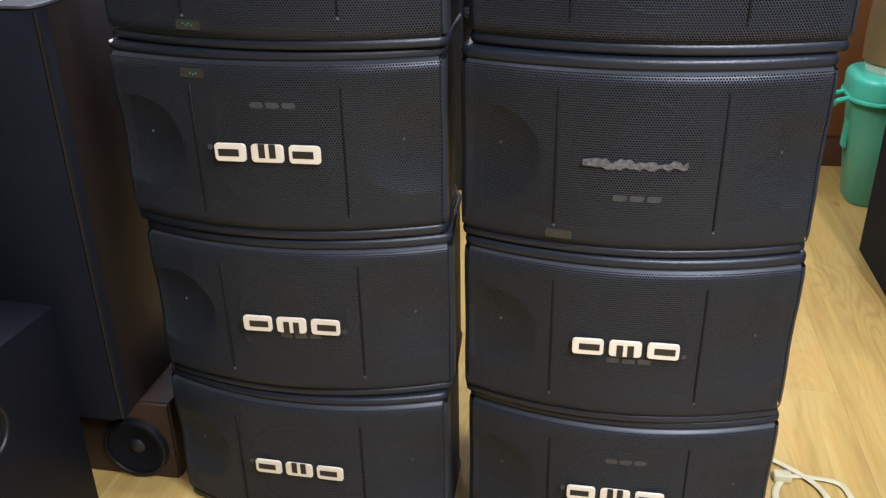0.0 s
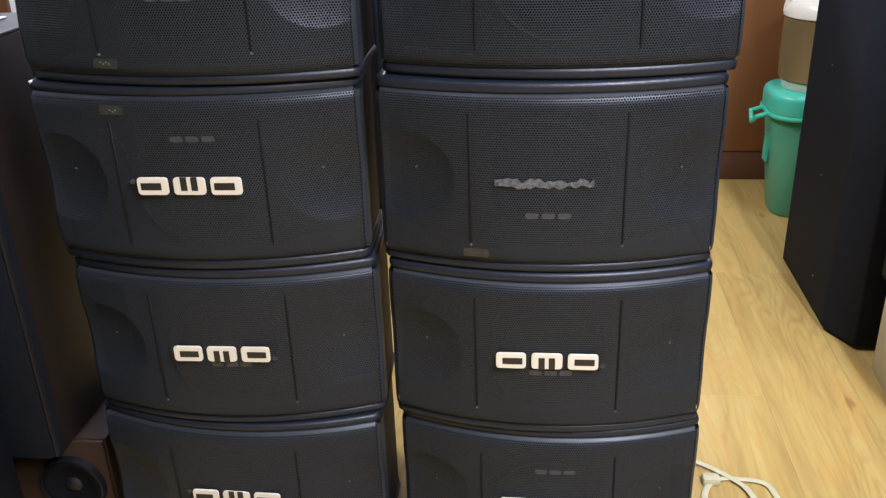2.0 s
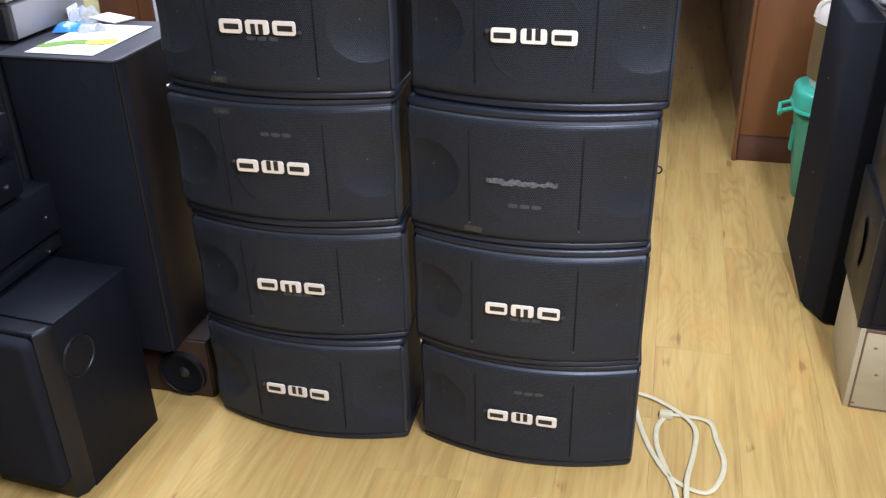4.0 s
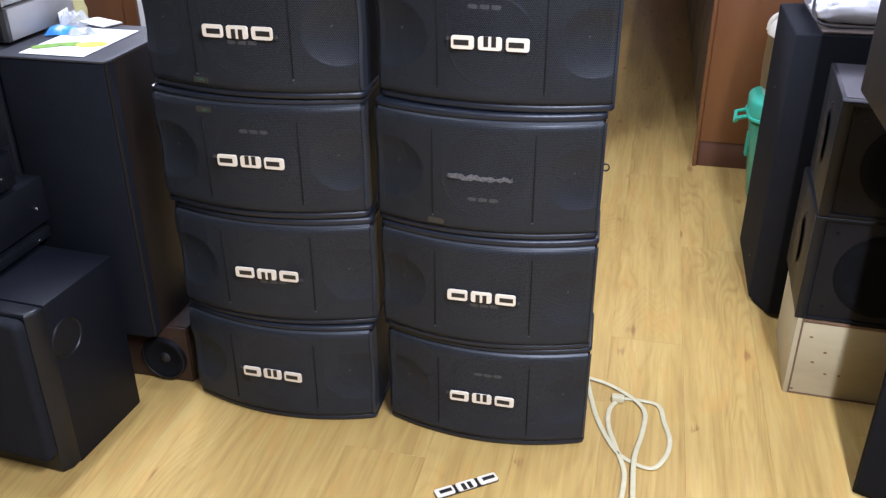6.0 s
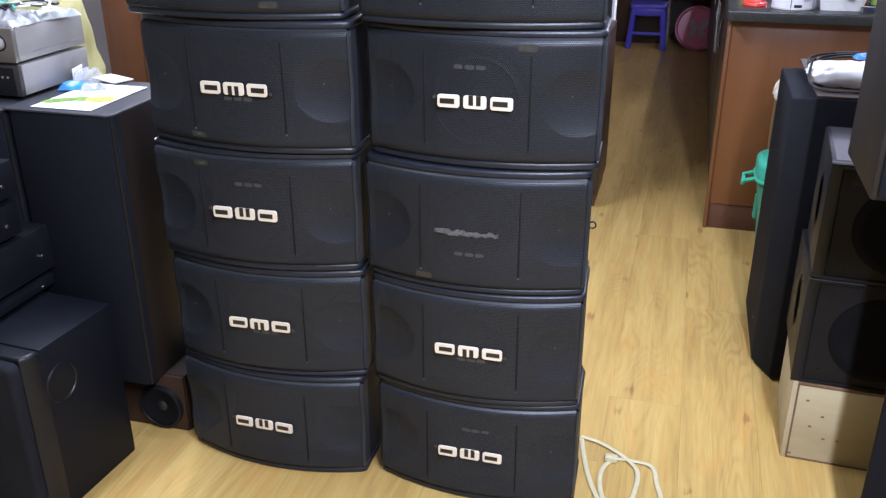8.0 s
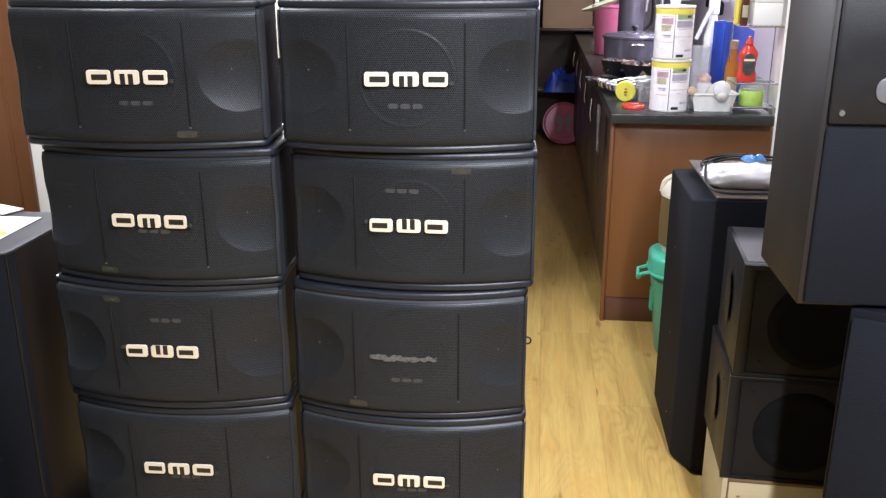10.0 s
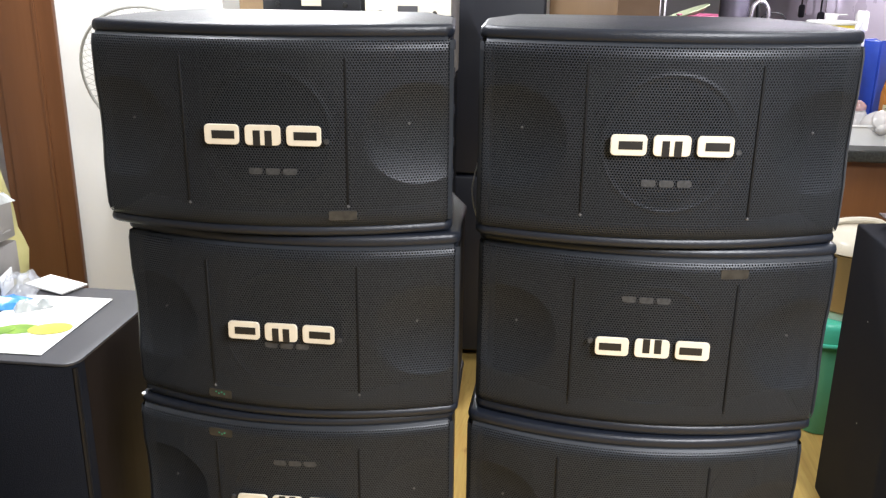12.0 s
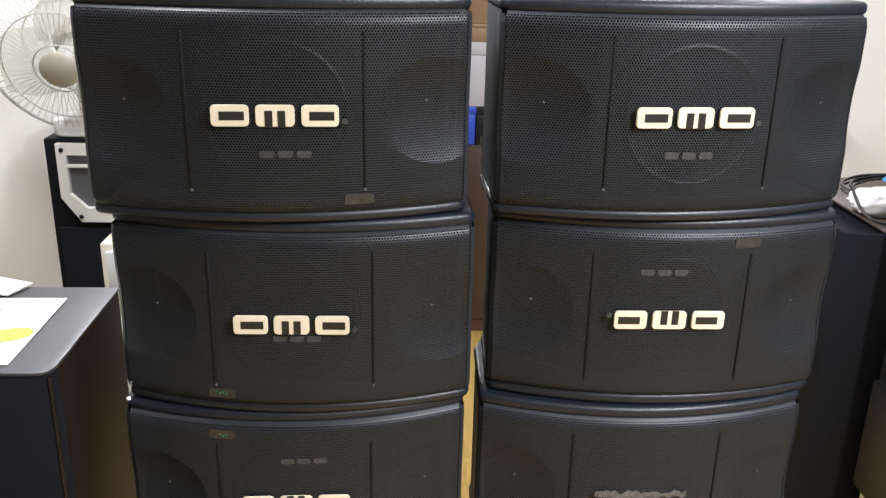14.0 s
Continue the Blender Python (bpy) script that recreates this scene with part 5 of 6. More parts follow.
def tin(x, y, z, turn):
    t = thing("milk_powder_tin", counter(x, y, z, 0, 0, turn), "large white printed tin with a yellow rim, stacked on its twin", "tin", "stacked tins")
    r, h = 0.0715, 0.196
    part("body", lathe([(0, 0), (r - 0.003, 0), (r, 0.003), (r, h - 0.02), (r - 0.001, h - 0.018)], 40), M_CANWHITE, t)
    part("base_rim", lathe([(r + 0.0002, 0.0), (r + 0.0016, 0.0015), (r + 0.0014, 0.0045), (r + 0.0002, 0.006)], 40), M_WIRE, t)
    part("yellow_band", lathe([(r + 0.0005, h - 0.030), (r + 0.0008, h - 0.028), (r + 0.0008, h - 0.012), (r + 0.0005, h - 0.010)], 40), M_YELLOW, t)
    part("lid", lathe([(r - 0.001, h - 0.0098), (r + 0.003, h - 0.008), (r + 0.003, h - 0.001), (r + 0.001, h), (0, h)], 40), M_WHITEPL, t)
    for a, z0, z1, w, mat in ((-98, 0.007, 0.165, 0.0026, M_SEAM), (-122, 0.156, 0.158, 0.046, M_REDP), (-122, 0.130, 0.152, 0.046, M_PINKP), (-124, 0.105, 0.128, 0.040, M_CREAMP),
                              (-120, 0.086, 0.092, 0.030, M_LILACP), (-120, 0.080, 0.083, 0.024, M_LILACP), (-122, 0.064, 0.0655, 0.046, M_REDP),
                              (-64, 0.147, 0.166, 0.072, M_PALEGREEN), (-53, 0.153, 0.162, 0.018, M_DKLABEL), (-64, 0.118, 0.143, 0.072, M_LILACW), (-64, 0.112, 0.1135, 0.076, M_REDP),
                              (-64, 0.084, 0.0855, 0.076, M_REDP), (-70, 0.070, 0.0725, 0.020, M_LILACP), (-50, 0.032, 0.038, 0.034, M_LILACP), (-78, 0.010, 0.020, 0.028, M_DKLABEL)):
        part("print", wrap(r + 0.0007, a, w, z0, z1), mat, t)
    return t


tin(0.8145, 3.078, CZ, 0)
tin(0.8155, 3.079, CZ + 0.1965, 2)
scp = thing("measuring_scoop", counter(0.812, 3.070, CZ + 0.3935, 0, 0, 15), "white plastic scoop lying on a tin lid", "scoop")
part("cup", lathe([(0, 0), (0.017, 0.0), (0.021, 0.022), (0.019, 0.022), (0, 0.004)], 18), M_WHITEPL, scp)
part("scoop_handle", box(0.018, 0.052, -0.006, 0.006, 0.017, 0.021, 0.001), M_WHITEPL, scp)

tr = thing("dish_tub", counter(0.980, 3.090, CZ, 0, 0, 3), "white plastic tub holding baby bottles", "tub")
tub = lathe([(0, 0.004), (0.060, 0.004), (0.074, 0.066), (0.083, 0.070), (0.084, 0.064), (0.077, 0.060), (0.065, 0.0), (0, 0)], 48)
for v in tub.verts:
    q = math.hypot(v.co.x, v.co.y)
    if q > 1e-6:
        f = 1.12 / max(abs(v.co.x) / q, abs(v.co.y) / q, 0.80) - 0.12
        v.co.x, v.co.y = v.co.x * f * 1.06, v.co.y * f * 0.70
part("tub", tub, M_WHITEPL, tr)
for x, y, z, rx, ry, r, cap, lbx in ((0.990, 3.100, 0.058, 66, 24, 0.036, M_MILKY, "clear baby bottle lying in a white tub"), (0.958, 3.125, 0.040, 10, -6, 0.029, M_PINKFILM, "clear baby bottle with a pinkish teat in a white tub"),
                                     (1.020, 3.095, 0.050, 75, -50, 0.024, M_MILKY, "clear bottle cover lying in a white tub"), (0.930, 3.095, 0.028, 40, -35, 0.020, M_CREAMFILM, "amber baby cup in a white tub")):
    bt = thing("baby_bottle", counter(x, y, CZ + z, rx, ry, 0), lbx, "bottle")
    part("bottle", lathe([(0, 0), (r * 0.93, 0.0), (r, 0.006), (r, 0.055), (r * 0.8, 0.066), (r * 0.86, 0.072)], 22), M_MILKY, bt)
    part("cap", lathe([(r * 0.90, 0.0725), (r * 0.90, 0.082), (r * 0.62, 0.092), (r * 0.25, 0.100), (0, 0.101)], 22), cap, bt)

rk = thing("wire_rack", counter(1.128, 3.095, CZ), "three-tier chrome wire rack", "rack")
for sx in (-0.080, 0.080):
    part("upright", tube([(sx, 0.062, 0), (sx, 0.062, 0.345)], 0.0026, 8), M_CHROME, rk)
    part("foot", tube([(sx, -0.062, 0), (sx, -0.062, 0.018), (sx, 0.062, 0.018)], 0.0026, 8), M_CHROME, rk)
for zz in (0.018, 0.108, 0.318):
    part("shelf_rim", tube([(-0.080, -0.062, zz), (0.080, -0.062, zz), (0.080, 0.062, zz), (-0.080, 0.062, zz)], 0.0030, 6, True), M_CHROME, rk)
    part("shelf_wires", joined(*[tube([(-0.070 + 0.020 * k, -0.060, zz), (-0.070 + 0.020 * k, 0.060, zz)], 0.0014, 5) for k in range(8)]), M_CHROME, rk)
sb = thing("sauce_bottle", counter(1.100, 3.082, CZ + 0.1112), "red plastic sauce bottle with a dark printed label", "bottle")
red = lathe([(0, 0), (0.037, 0), (0.040, 0.006), (0.039, 0.030), (0.034, 0.046), (0.035, 0.075), (0.040, 0.098), (0.037, 0.112), (0.020, 0.132), (0.014, 0.138), (0, 0.138)], 32)
for v in red.verts:
    v.co.x *= 0.90
    v.co.y *= 0.62
part("bottle", red, M_RED, sb)
part("cap", lathe([(0.0145, 0.1385), (0.0145, 0.146), (0.007, 0.162), (0.005, 0.170), (0, 0.171)], 18), M_RED, sb)
lbp = part("label", moved(prism([(0.027 * math.cos(radians(q)) * (1 if abs(math.sin(radians(q))) > 0.35 else 0.86), 0.042 * math.sin(radians(q))) for q in range(0, 360, 15)], 0, 0.003, 0.0008, 1), 0, -0.0235, 0.066, 90), M_DKLABEL, sb, "dark oval label")
for zz, w, h, mat in ((0.094, 0.024, 0.006, M_GHOST), (0.083, 0.040, 0.008, M_CREAMP), (0.060, 0.030, 0.018, M_GHOST), (0.042, 0.022, 0.004, M_GHOST)):
    part("print_bar", box(-w / 2, w / 2, -0.0276, -0.0266, zz - h / 2, zz + h / 2), mat, lbp)
gj = thing("green_jar", counter(1.126, 3.085, CZ + 0.0212), "lime green jar on a wire rack", "jar")
part("jar", lathe([(0, 0), (0.044, 0), (0.046, 0.004), (0.046, 0.055), (0.044, 0.058), (0.042, 0.055), (0.042, 0.03), (0, 0.03)], 32), M_LIME, gj)
part("clear_cover", lathe([(0.0455, 0.0585), (0.0445, 0.070), (0.036, 0.080), (0, 0.0825)], 28), M_FILM, gj)
ab = thing("sauce_bottle", counter(1.062, 3.170, CZ), "amber sauce bottle with a tan cap", "bottle")
part("bottle", lathe([(0, 0), (0.024, 0), (0.026, 0.004), (0.026, 0.155), (0.015, 0.205), (0.013, 0.225), (0, 0.225)], 22), M_AMBER, ab)
part("label", wrap(0.0264, -90, 0.045, 0.05, 0.12), M_CREAMP, ab, "cream paper label")
part("cap", lathe([(0.0165, 0.2255), (0.0165, 0.255), (0.013, 0.258), (0, 0.258)], 16), M_CARD, ab)
# goods on the rack's top tier
wb = thing("white_carton", counter(1.145, 3.095, CZ + 0.3212), "white carton with a blue band on a wire rack", "carton")
part("carton", box(-0.048, 0.055, -0.045, 0.045, 0, 0.082, 0.003), M_WHITEPL, wb)
part("flap", box(-0.048, 0.055, -0.046, 0.045, 0.0823, 0.152, 0.003), M_WHITEPL, wb)
part("band", box(-0.0485, 0.0555, -0.0468, -0.0462, 0.098, 0.128), M_BLUE, wb)
for x, y, r, h, mat, cap, lbx in ((1.068, 3.070, 0.014, 0.145, M_BROWNGLASS, M_RED, "slim brown glass bottle with a red cap on a wire rack"), (1.078, 3.118, 0.015, 0.160, M_BROWNGLASS, M_DKLABEL, "brown glass bottle on a wire rack")):
    o = thing("brown_bottle", counter(x, y, CZ + 0.3212), lbx, "bottle")
    part("bottle", lathe([(0, 0), (r * 0.95, 0), (r, 0.004), (r, h * 0.62), (r * 0.5, h * 0.80), (r * 0.5, h * 0.93), (0, h * 0.93)], 20), mat, o)
    part("label", wrap(r + 0.0006, -95, 1.6 * r, h * 0.2, h * 0.5), M_CREAMP if cap is M_RED else M_YELLOW, o)
    part("cap", lathe([(r * 0.62, h * 0.932), (r * 0.62, h), (0, h)], 16), cap, o)
yc = thing("yellow_carton", counter(1.056, 3.090, CZ + 0.3212), "slim yellow carton on a wire rack", "carton")
part("carton", box(-0.010, 0.010, 0.03, 0.062, 0, 0.20, 0.002), M_YELLOW, yc)
part("flap", box(-0.0095, 0.0095, 0.031, 0.061, 0.2003, 0.204, 0.001), M_CREAMP, yc)

# blue magazine holder, white spray bottle and clear boxes behind
bf = thing("magazine_holder", counter(1.012, 3.235, CZ, 0, 0, 20), "blue card magazine holder standing behind bottles", "holder")
part("front_board", moved(prism([(0.0, 0.0), (0.130, 0.0), (0.130, 0.285), (0.045, 0.322), (0.0, 0.322)], 0, 0.004, 0.001, 1), 0.030, 0.004, 0, 90), M_BLUE, bf)
part("side_board", box(0.026, 0.0298, 0.0045, 0.085, 0, 0.318, 0.001), M_BLUE, bf)
part("back_board", moved(prism([(0.0, 0.0), (0.130, 0.0), (0.130, 0.285), (0.045, 0.322), (0.0, 0.322)], 0, 0.004, 0.001, 1), 0.030, 0.090, 0, 90), M_BLUE, bf)
part("end_board", box(0.1562, 0.1600, 0.0045, 0.085, 0, 0.283, 0.001), M_BLUE, bf)
sp2 = thing("spray_bottle", counter(1.020, 3.42, CZ), "white plastic spray bottle with a long hooked handle", "bottle")
part("body", lathe([(0, 0), (0.030, 0), (0.032, 0.006), (0.032, 0.26), (0.018, 0.31), (0.016, 0.34), (0.022, 0.345), (0.022, 0.40), (0.016, 0.41), (0, 0.41)], 24), M_WHITEPL, sp2)
part("hook", tube(smooth_path([(-0.010, -0.02, 0.375), (-0.024, -0.03, 0.350), (-0.045, -0.032, 0.300), (-0.068, -0.034, 0.245)], 5), 0.0085, 10), M_WHITEPL, sp2)
for k, (x, y, w, h) in enumerate(((0.962, 3.30, 0.064, 0.115), (0.960, 3.30, 0.060, 0.110))):
    cb = thing("clear_box", counter(x, y, CZ + 0.1152 * k), "clear plastic food box stacked on another", "food box", "stacked food boxes")
    part("box", joined(box(-w / 2, w / 2, -0.03, -0.0285, 0, h - 0.008), box(-w / 2, w / 2, 0.0285, 0.03, 0, h - 0.008), box(-w / 2, -w / 2 + 0.0015, -0.0283, 0.0283, 0, h - 0.008), box(w / 2 - 0.0015, w / 2, -0.0283, 0.0283, 0, h - 0.008)), M_FILM, cb)
    part("lid", box(-w / 2 - 0.002, w / 2 + 0.002, -0.032, 0.032, h - 0.0078, h, 0.002), M_FILM, cb)

# small goods beside the tins
rl = thing("red_lid", counter(0.686, 3.100, CZ), "round red plastic lid on the worktop", "lid")
part("lid", lathe([(0, 0), (0.044, 0), (0.046, 0.005), (0.043, 0.014), (0.038, 0.016), (0.036, 0.011), (0, 0.011)], 32), M_RED, rl)
part("grip", box(-0.020, 0.020, -0.007, 0.007, 0.0113, 0.019, 0.003), M_RED, rl)
yt = thing("yellow_jar", counter(0.668, 3.290, CZ + 0.0405), "round yellow jar lying with its lid outwards", "jar")
part("jar", moved(lathe([(0, 0), (0.032, 0), (0.037, 0.006), (0.037, 0.048), (0.035, 0.05)], 28), 0, 0.05, 0, 90), M_LEMON, yt)
part("lid", moved(lathe([(0.0375, 0.0502), (0.0405, 0.052), (0.0405, 0.066), (0.038, 0.069), (0, 0.070)], 32), 0, 0.05, 0, 90), M_LEMON, yt)
for zz, w in ((0.010, 0.010), (-0.002, 0.014), (-0.013, 0.008)):
    part("print_bar", box(-w / 2, w / 2, -0.0208, -0.0201, zz - 0.0035, zz + 0.0035), M_KNOT, yt)
fbx = thing("food_box", counter(0.765, 3.330, CZ, 0, 0, 3), "clear plastic box of dried brown food on the worktop", "food box")
part("box", joined(box(-0.046, 0.046, -0.050, -0.0485, 0, 0.085), box(-0.046, 0.046, 0.0485, 0.05, 0, 0.085), box(-0.046, -0.0445, -0.0483, 0.0483, 0, 0.085), box(0.0445, 0.046, -0.0483, 0.0483, 0, 0.085)), M_FILM, fbx)
part("lid", box(-0.048, 0.048, -0.052, 0.052, 0.0853, 0.094, 0.002), M_FILM, fbx)
part("contents", crumpled(0.086, 0.092, 0.065, 77, 16, 16, 0.001, 1.5), M_ROOT, fbx)

# washing-up behind: bowls, pans and ladles
for k in range(12):
    rr = random.Random(40 + k)
    o = thing("kitchen_utensil", counter(0.640 + 0.16 * rr.random(), 3.44 + 0.36 * rr.random(), CZ + 0.002, 0, -6, 150 + 80 * rr.random()), "bright metal ladle lying among pans on the worktop", "utensil", "utensils on the worktop")
    part("utensil_handle", tube([(-0.10, 0, 0.052 + 0.03 * rr.random()), (0.0, 0, 0.030), (0.06, 0, 0.028)], 0.0045, 8), M_BLACKPL if k % 4 == 0 else M_CHROME, o)
    part("bowl", moved(lathe([(0, 0.0), (0.030, 0.010), (0.040, 0.030), (0.037, 0.030), (0.028, 0.013), (0, 0.004)], 18), 0.095, 0, 0.0), M_CHROME if k % 3 else M_STEELBLACK, o)
for x, y, z, r, h, seed, mat in ((0.800, 3.720, 0.0, 0.115, 0.110, 11, M_STEELBLACK), (0.900, 3.540, 0.0, 0.080, 0.090, 12, M_CHROME), (0.690, 3.920, 0.0, 0.085, 0.105, 13, M_STEELBLACK)):
    bw = thing("food_bowl", counter(x, y, CZ + z), "dark bowl heaped with brown roots on the worktop", "bowl", "bowls on the worktop")
    part("bowl", lathe([(0, 0.004), (0.55 * r, 0.004), (r, h), (r * 1.03, h), (0.6 * r, 0.0), (0, 0.0)], 28), mat, bw)
    for q in range(9):
        rr = random.Random(seed * 31 + q)
        a, d = 2.4 * q, r * 0.72 * math.sqrt(rr.random())
        part("root", moved(crumpled(0.075 + 0.03 * rr.random(), 0.036, 0.045, 300 + seed * 10 + q, 9, 7), d * math.cos(a), d * math.sin(a), h * 0.50 + 0.030 * rr.random(), 25 * rr.random(), 0, 360 * rr.random()), M_ROOT if q % 3 else M_DARKWOOD, bw)
for k, (x, y, r) in enumerate(((0.930, 3.800, 0.100), (0.870, 3.960, 0.110))):
    fp = thing("frying_pan", counter(x, y, CZ, 0, 0, 170 + 30 * k), "dark metal frying pan lying on the worktop", "pan", "pans on the worktop")
    part("pan", lathe([(0, 0.004), (0.75 * r, 0.004), (r, 0.045), (r * 1.02, 0.046), (r * 0.78, 0), (0, 0)], 32), M_STEELBLACK, fp)
    part("pan_handle", tube([(r, 0, 0.040), (r + 0.07, 0, 0.058), (r + 0.14, 0, 0.062)], 0.008, 8), M_CHROME if k else M_BLACKPL, fp)
bs = thing("stock_pot", counter(0.790, 4.260, CZ), "grey steel stock pot on the worktop", "pot")
part("pot", lathe([(0, 0.0), (0.135, 0.0), (0.150, 0.012), (0.152, 0.180), (0.162, 0.184), (0.162, 0.192), (0.148, 0.190), (0.145, 0.02), (0, 0.012)], 40), M_LILACPL, bs)
part("pot_lid", lathe([(0.161, 0.1925), (0.150, 0.200), (0.06, 0.214), (0, 0.216)], 40), M_LILACPL, bs)
part("lid_knob", moved(lathe([(0.010, 0.0), (0.010, 0.012), (0.018, 0.018), (0.014, 0.026), (0, 0.028)], 18), 0, 0, 0.216), M_BLACKPL, bs)
for s in (-1, 1):
    part("pot_handle", tube(smooth_path([(s * 0.030, -0.150, 0.150), (s * 0.028, -0.185, 0.158), (0, -0.192, 0.160)], 4), 0.006, 8), M_CHROME, bs)
kt = thing("water_urn", counter(0.800, 4.580, CZ), "tall grey steel water urn on the worktop", "urn")
part("urn", lathe([(0, 0), (0.066, 0), (0.072, 0.01), (0.070, 0.40), (0.060, 0.47), (0.064, 0.49), (0, 0.50)], 32), M_LILACPL, kt)
part("band", lathe([(0.0722, 0.060), (0.0736, 0.064), (0.0736, 0.084), (0.0722, 0.088)], 32), M_CHROME, kt)
part("jug_handle", tube(smooth_path([(0.064, 0, 0.42), (0.105, 0, 0.40), (0.110, 0, 0.25), (0.070, 0, 0.20)], 5), 0.008, 8), M_BLACKPL, kt)
sk = thing("kitchen_tap", counter(0.905, 4.520, CZ), "chrome swan-neck kitchen tap", "tap")
part("spout", tube(smooth_path([(0.045, 0, 0.0), (0.045, 0, 0.30), (0.035, 0, 0.375), (0.0, 0, 0.400), (-0.030, 0, 0.370), (-0.038, 0, 0.30)], 6), 0.010, 12), M_CHROME, sk)
part("tap_base", moved(lathe([(0.028, 0), (0.028, 0.012), (0.016, 0.03), (0, 0.03)], 20), 0.045, 0, 0), M_CHROME, sk)
part("lever", tube([(0.045, -0.012, 0.12), (0.0, -0.045, 0.135), (-0.07, -0.060, 0.140)], 0.006, 8), M_CHROME, sk)
gbw = thing("green_bucket", counter(1.020, 4.750, CZ), "olive green plastic bucket on the worktop", "bucket")
part("bucket", lathe([(0, 0.004), (0.050, 0.004), (0.066, 0.265), (0.070, 0.268), (0.066, 0.272), (0.062, 0.262), (0.046, 0.012), (0, 0.010)], 30), M_OLIVE, gbw)
part("bail", tube(smooth_path([(-0.066, 0, 0.26), (-0.055, -0.03, 0.32), (0.0, -0.04, 0.34), (0.055, -0.03, 0.32), (0.066, 0, 0.26)], 5), 0.003, 6), M_BLACKPL, gbw)
pkb = thing("pink_basin", counter(0.765, 5.300, CZ), "pink plastic basin standing on the worktop", "basin")
part("basin", lathe([(0, 0.004), (0.11, 0.004), (0.130, 0.285), (0.140, 0.290), (0.138, 0.296), (0.126, 0.288), (0.106, 0.012), (0, 0.010)], 36), M_PINK, pkb)
gpl = thing("green_plate", counter(0.690, 5.300, CZ + 0.286, 0, -20, 0), "bright green plastic plate leaning out of a pink basin", "plate")
part("plate", lathe([(0, 0.0), (0.085, 0.002), (0.125, 0.022), (0.130, 0.024), (0.126, 0.028), (0.084, 0.008), (0, 0.006)], 36), M_PALEGREEN, gpl)
# rail of kitchen tools on the lilac wall
rail = thing("tool_rail", pose(1.418, 4.70, 1.56), "chrome rail with hooks fixed to the kitchen wall", "rail")
part("bar", tube([(-0.030, 0.0, 0), (-0.030, 1.55, 0)], 0.006, 8), M_CHROME, rail)
for q in (0.05, 1.50):
    part("bracket", tube([(0.0, q, 0), (-0.030, q, 0)], 0.006, 8), M_CHROME, rail)
for y, low, w, mat, lbx in ((5.02, 1.20, 0.075, M_CHROME, "steel strainer hanging from a rail"), (5.18, 1.12, 0.055, M_STEELBLACK, "black turner hanging from a rail"), (5.42, 1.17, 0.060, M_CHROME, "steel ladle hanging from a rail"),
                            (5.58, 1.15, 0.050, M_BLACKPL, "dark spatula hanging from a rail"), (5.95, 1.28, 0.105, M_ORANGE, "orange pot holder hanging from a rail")):
    u = thing("hanging_tool", pose(1.382, y, low), lbx, "kitchen tool", "tools on the rail")
    part("tool_handle", tube([(0, 0, w * 1.4), (0, 0, 1.55 - low), (0.006, 0, 1.567 - low), (0.012, 0, 1.55 - low)], 0.005, 8), mat if mat is not M_ORANGE else M_CARD, u)
    part("blade", moved(prism(rounded_rect(w, 1.5 * w, 0.3 * w, 5), 0, 0.006, 0.002, 2), 0, 0, 0.75 * w, 90, 0, 90 - 55), mat, u)

# bin with a rice cooker on top
gb = thing("lidded_bin", pose(0.865, 2.700, 0), "green plastic lidded bin with clip handles, carrying a rice cooker", "bin")
bucket = prism(rounded_rect(0.232, 0.232, 0.080, 8), 0.0, 0.318, 0.01, 2)
for v in bucket.verts:
    f = 0.72 + 0.28 * min(1.0, v.co.z / 0.28)
    v.co.x, v.co.y = v.co.x * f, v.co.y * f
part("bucket", bucket, M_GREEN, gb)
part("label", box(-0.1145, -0.1060, -0.018, 0.018, 0.165, 0.25), M_MINT, gb)
ld = part("lid", prism(rounded_rect(0.252, 0.252, 0.082, 8), 0.3185, 0.400, 0.022, 4), M_MINT, gb, "mint green lid")
part("rim", joined(prism(rounded_rect(0.262, 0.262, 0.085, 8), 0.322, 0.334, 0.004, 2)), M_MINT, ld)
for s in (-1, 1):
    part("clip_handle", tube([(s * 0.120, -0.035, 0.326), (s * 0.158, -0.035, 0.315), (s * 0.166, -0.012, 0.294), (s * 0.163, 0.025, 0.319), (s * 0.120, 0.030, 0.330)], 0.008, 8), M_MINT, gb)
rc = thing("rice_cooker", pose(0.886, 2.705, 0.4005), "gold-brown rice cooker with a cream lid", "rice cooker")
part("foot_ring", lathe([(0, 0.0), (0.105, 0.0), (0.112, 0.025), (0, 0.025)], 36), M_CREAM, rc)
part("body", lathe([(0.110, 0.0255), (0.119, 0.030), (0.122, 0.10), (0.120, 0.206), (0.116, 0.209)], 40), M_GOLD, rc, "gold-brown lacquered shell")
part("lid", lathe([(0.116, 0.2095), (0.124, 0.214), (0.122, 0.240), (0.100, 0.268), (0.05, 0.282), (0, 0.285)], 40), M_CREAM, rc, "cream domed lid")
part("vent", moved(lathe([(0.022, 0.0), (0.020, 0.006), (0, 0.007)], 18), 0.03, 0.02, 0.2825), M_CREAM, rc)
part("handle", tube(smooth_path([(-0.121, 0, 0.225), (-0.108, 0, 0.270), (-0.04, 0, 0.296), (0.06, 0, 0.294), (0.121, 0, 0.240)], 5), 0.009, 8), M_CREAM, rc)

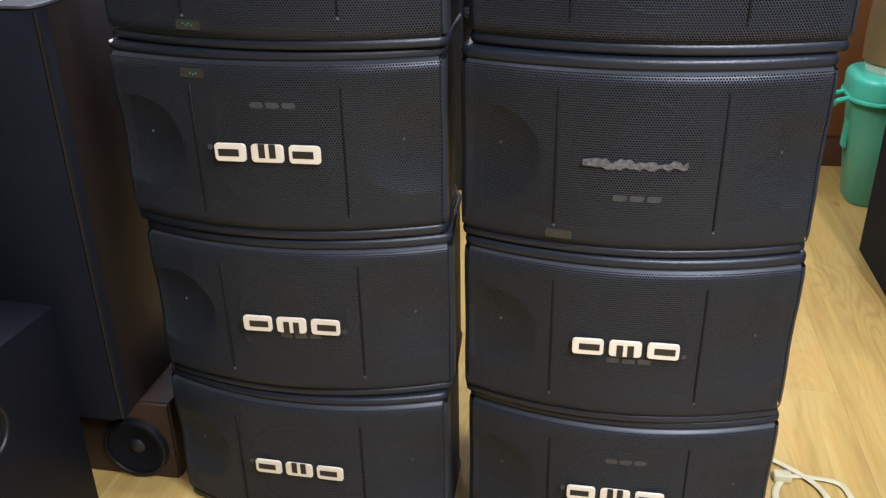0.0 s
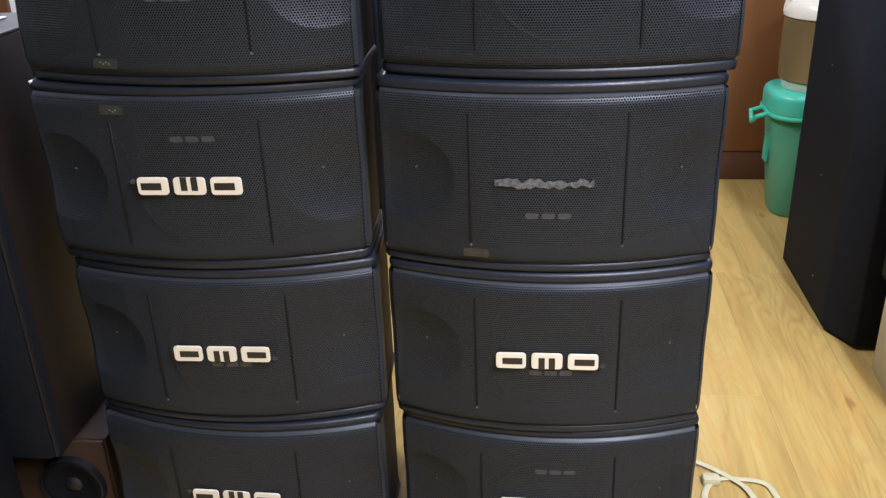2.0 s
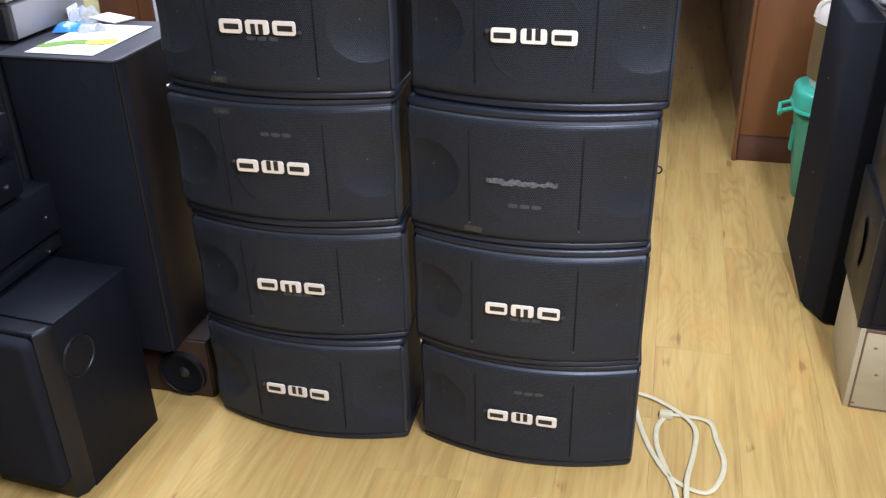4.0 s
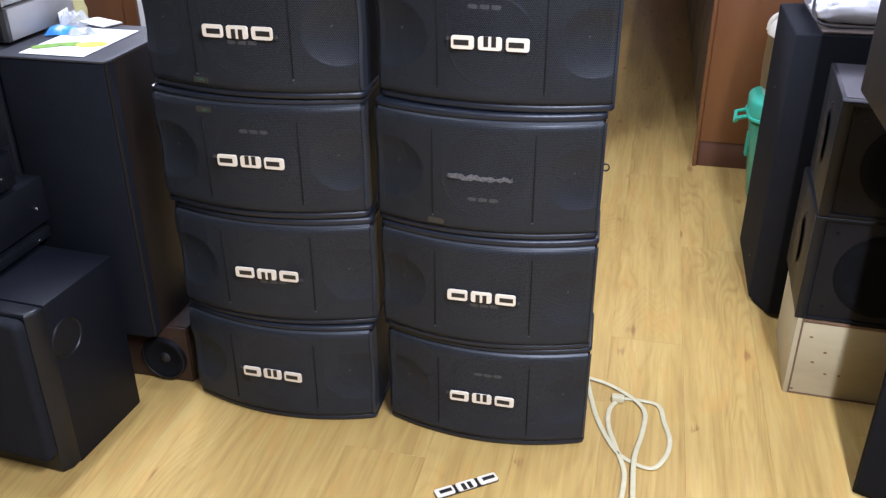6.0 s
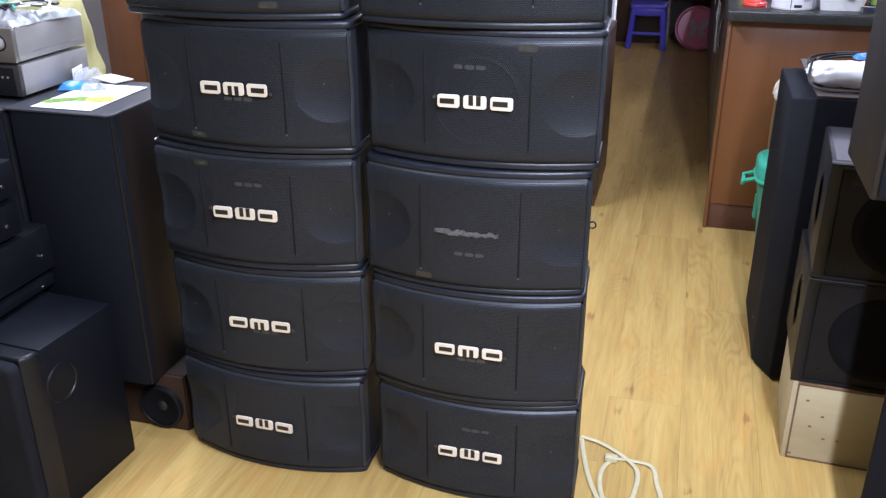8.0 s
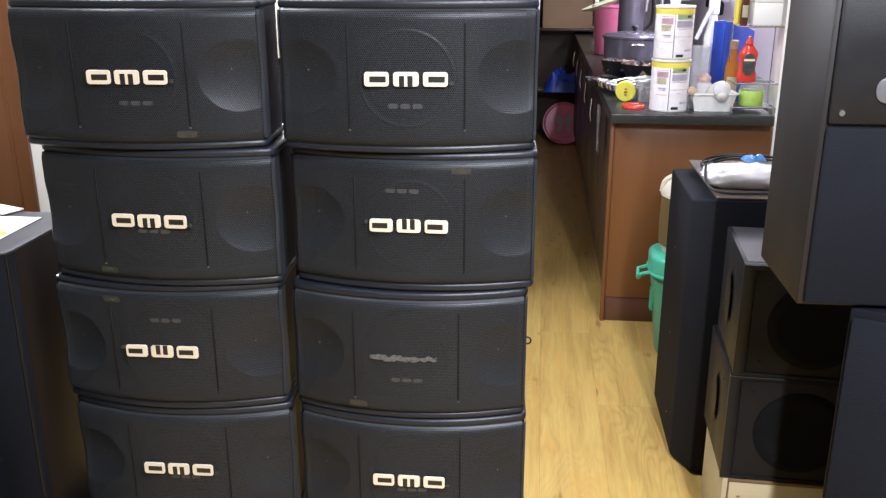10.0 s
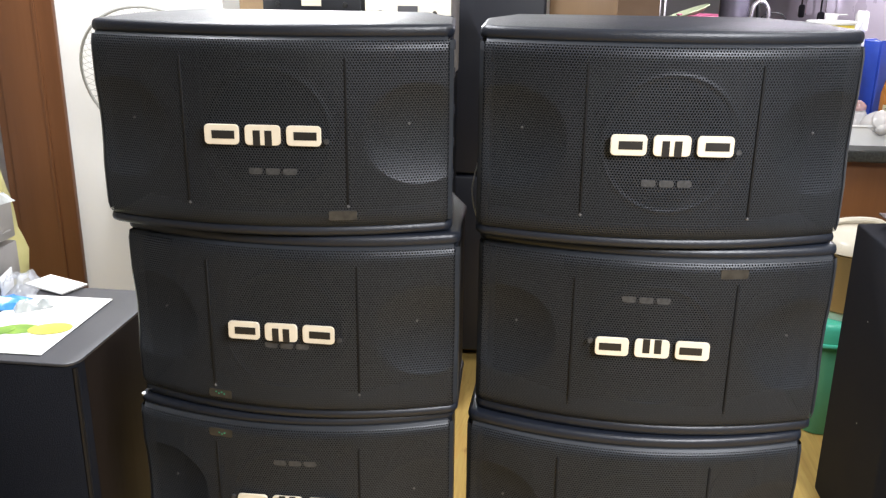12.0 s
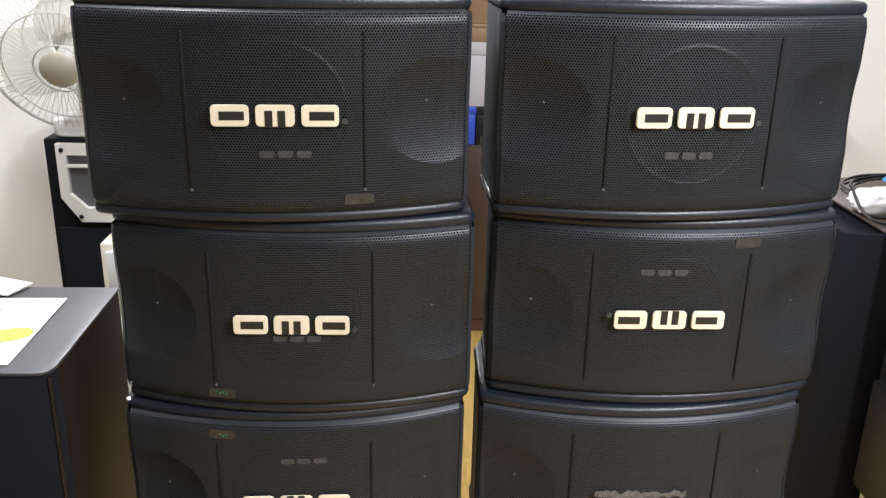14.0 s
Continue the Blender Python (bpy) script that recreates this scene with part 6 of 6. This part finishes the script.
# far end of the passage
stl = thing("plastic_stool", pose(0.13, 6.85, 0), "blue-violet plastic stool at the end of the passage", "stool")
part("seat", prism(rounded_rect(0.29, 0.26, 0.03, 4), 0.315, 0.345, 0.008, 2), M_STOOL, stl)
for sx in (-1, 1):
    for sy in (-1, 1):
        part("leg", tube([(sx * 0.110, sy * 0.10, 0.318), (sx * 0.138, sy * 0.125, 0.0)], 0.024, 8), M_STOOL, stl)
    part("stretcher", tube([(sx * 0.128, -0.115, 0.12), (sx * 0.128, 0.115, 0.12)], 0.013, 8), M_STOOL, stl)
part("stretcher", tube([(-0.128, -0.117, 0.12), (0.128, -0.117, 0.12)], 0.013, 8), M_STOOL, stl)
part("apron", box(-0.115, 0.115, -0.125, -0.112, 0.26, 0.316, 0.004), M_STOOL, stl)
pan = thing("round_tray", pose(0.52, 6.75, 0.0, -12, 0, 0), "round pink plastic tray with a white print, leaning on a frame", "tray")
part("tray", moved(lathe([(0, 0.0), (0.150, 0.0), (0.165, 0.018), (0.172, 0.018), (0.172, 0.010), (0.155, -0.008), (0, -0.008)], 40), 0, 0, 0.175, 90), M_PINK, pan)
for a in (-1, 1):
    for w, l, ox, oz, tip in ((0.026, 0.052, 0.040, 0.200, 28), (0.020, 0.034, 0.034, 0.135, -35)):
        part("print", moved(prism([(w * math.cos(radians(q)), l * math.sin(radians(q))) for q in range(0, 360, 24)], 0, 0.001), a * ox, -0.0005, oz, 90, a * tip, 0), M_LILACBOX, pan)
rkf = thing("metal_shelf", pose(0.52, 6.92, 0), "dark shelf with pale metal uprights", "shelf")
for sx in (-0.235, 0.235):
    part("upright", box(sx - 0.01, sx + 0.01, 0, 0.02, 0, 1.7, 0.002), M_CHROME, rkf)
    part("upright", box(sx - 0.01, sx + 0.01, 0.33, 0.35, 0, 1.7, 0.002), M_CHROME, rkf)
for zz in (0.40, 0.90, 1.45):
    part("shelf_board", box(-0.225, 0.225, 0.0, 0.35, zz, zz + 0.02, 0.002), M_DARKWOOD, rkf)
part("back_sheet", box(-0.225, 0.225, 0.352, 0.36, 0.02, 1.68), M_DARKWOOD, rkf)
for x, z, w, h in ((0.32, 0.9205, 0.40, 0.36), (0.34, 1.4705, 0.36, 0.30)):
    fb = thing("carton", pose(x, 6.95, z), "brown cardboard carton on a shelf", "carton", "cartons on the shelf")
    part("body", box(0, w, 0, 0.28, 0, h, 0.004), M_CARD, fb)
    part("tape", box(w / 2 - 0.025, w / 2 + 0.025, -0.001, 0.28, h + 0.0003, h + 0.0008), M_TAN, fb)
dk = thing("dark_cupboard", pose(-0.62, 6.98, 0), "dark wooden cupboard at the end of the passage", "cupboard")
part("carcass", box(0, 0.88, 0.02, 0.45, 0, 1.9, 0.004), M_DARKWOOD, dk)
for dx in (0.004, 0.444):
    part("door", box(dx, dx + 0.432, 0.0, 0.0195, 0.06, 1.88, 0.003), M_DARKWOOD, dk)
gc = thing("blue_cloth", pose(0.50, 6.90, 0.421), "dark blue cloth bundle on a shelf", "cloth")
part("bundle", crumpled(0.30, 0.20, 0.22, 61), M_BLUE, gc)
wp = thing("white_bin", pose(0.30, 7.30, 0.0), "white plastic panel of an appliance at the far end", "appliance")
part("panel", box(0.45, 1.0, 0.1, 0.5, 0, 0.85, 0.01), M_WHITEPL, wp)

# ---- laminate planks ----
PW, PL, PT = 0.195, 1.215, 0.0135
floor = thing("floor", pose(0, 0, 0), "pale yellowish wood laminate floor", "floor", kind="structure")
plank_of, outer_planks = {}, []
for i in range(-16, 17):
    x = i * PW + 0.05
    y = -2.95 - (0, 0.5, 0.25, 0.75)[i % 4] * PL
    while y < 7.95:
        y0, y1 = max(y, -2.95), min(y + PL, 7.95)
        ln = round(y1 - y0, 4)
        if ln > 0.02:
            shape = box(-PW / 2 + 0.0001, PW / 2 - 0.0001, -ln / 2 + 0.0001, ln / 2 - 0.0001, -PT, 0.0, 0.0003, 1)
            if y1 < 0.0 or abs(x - 0.2) > 1.9:
                outer_planks.append(moved(shape, x, (y0 + y1) / 2, 0))
            else:
                if ln not in plank_of:
                    plank_of[ln] = mesh_of("plank", shape, M_FLOOR)
                pk = new("plank", plank_of[ln])
                pk.matrix_basis = pose(x, (y0 + y1) / 2, 0)
                pk.parent = floor
        y += PL
tagged(part("outer_plank", joined(*outer_planks), M_FLOOR, floor), kind="stuff")
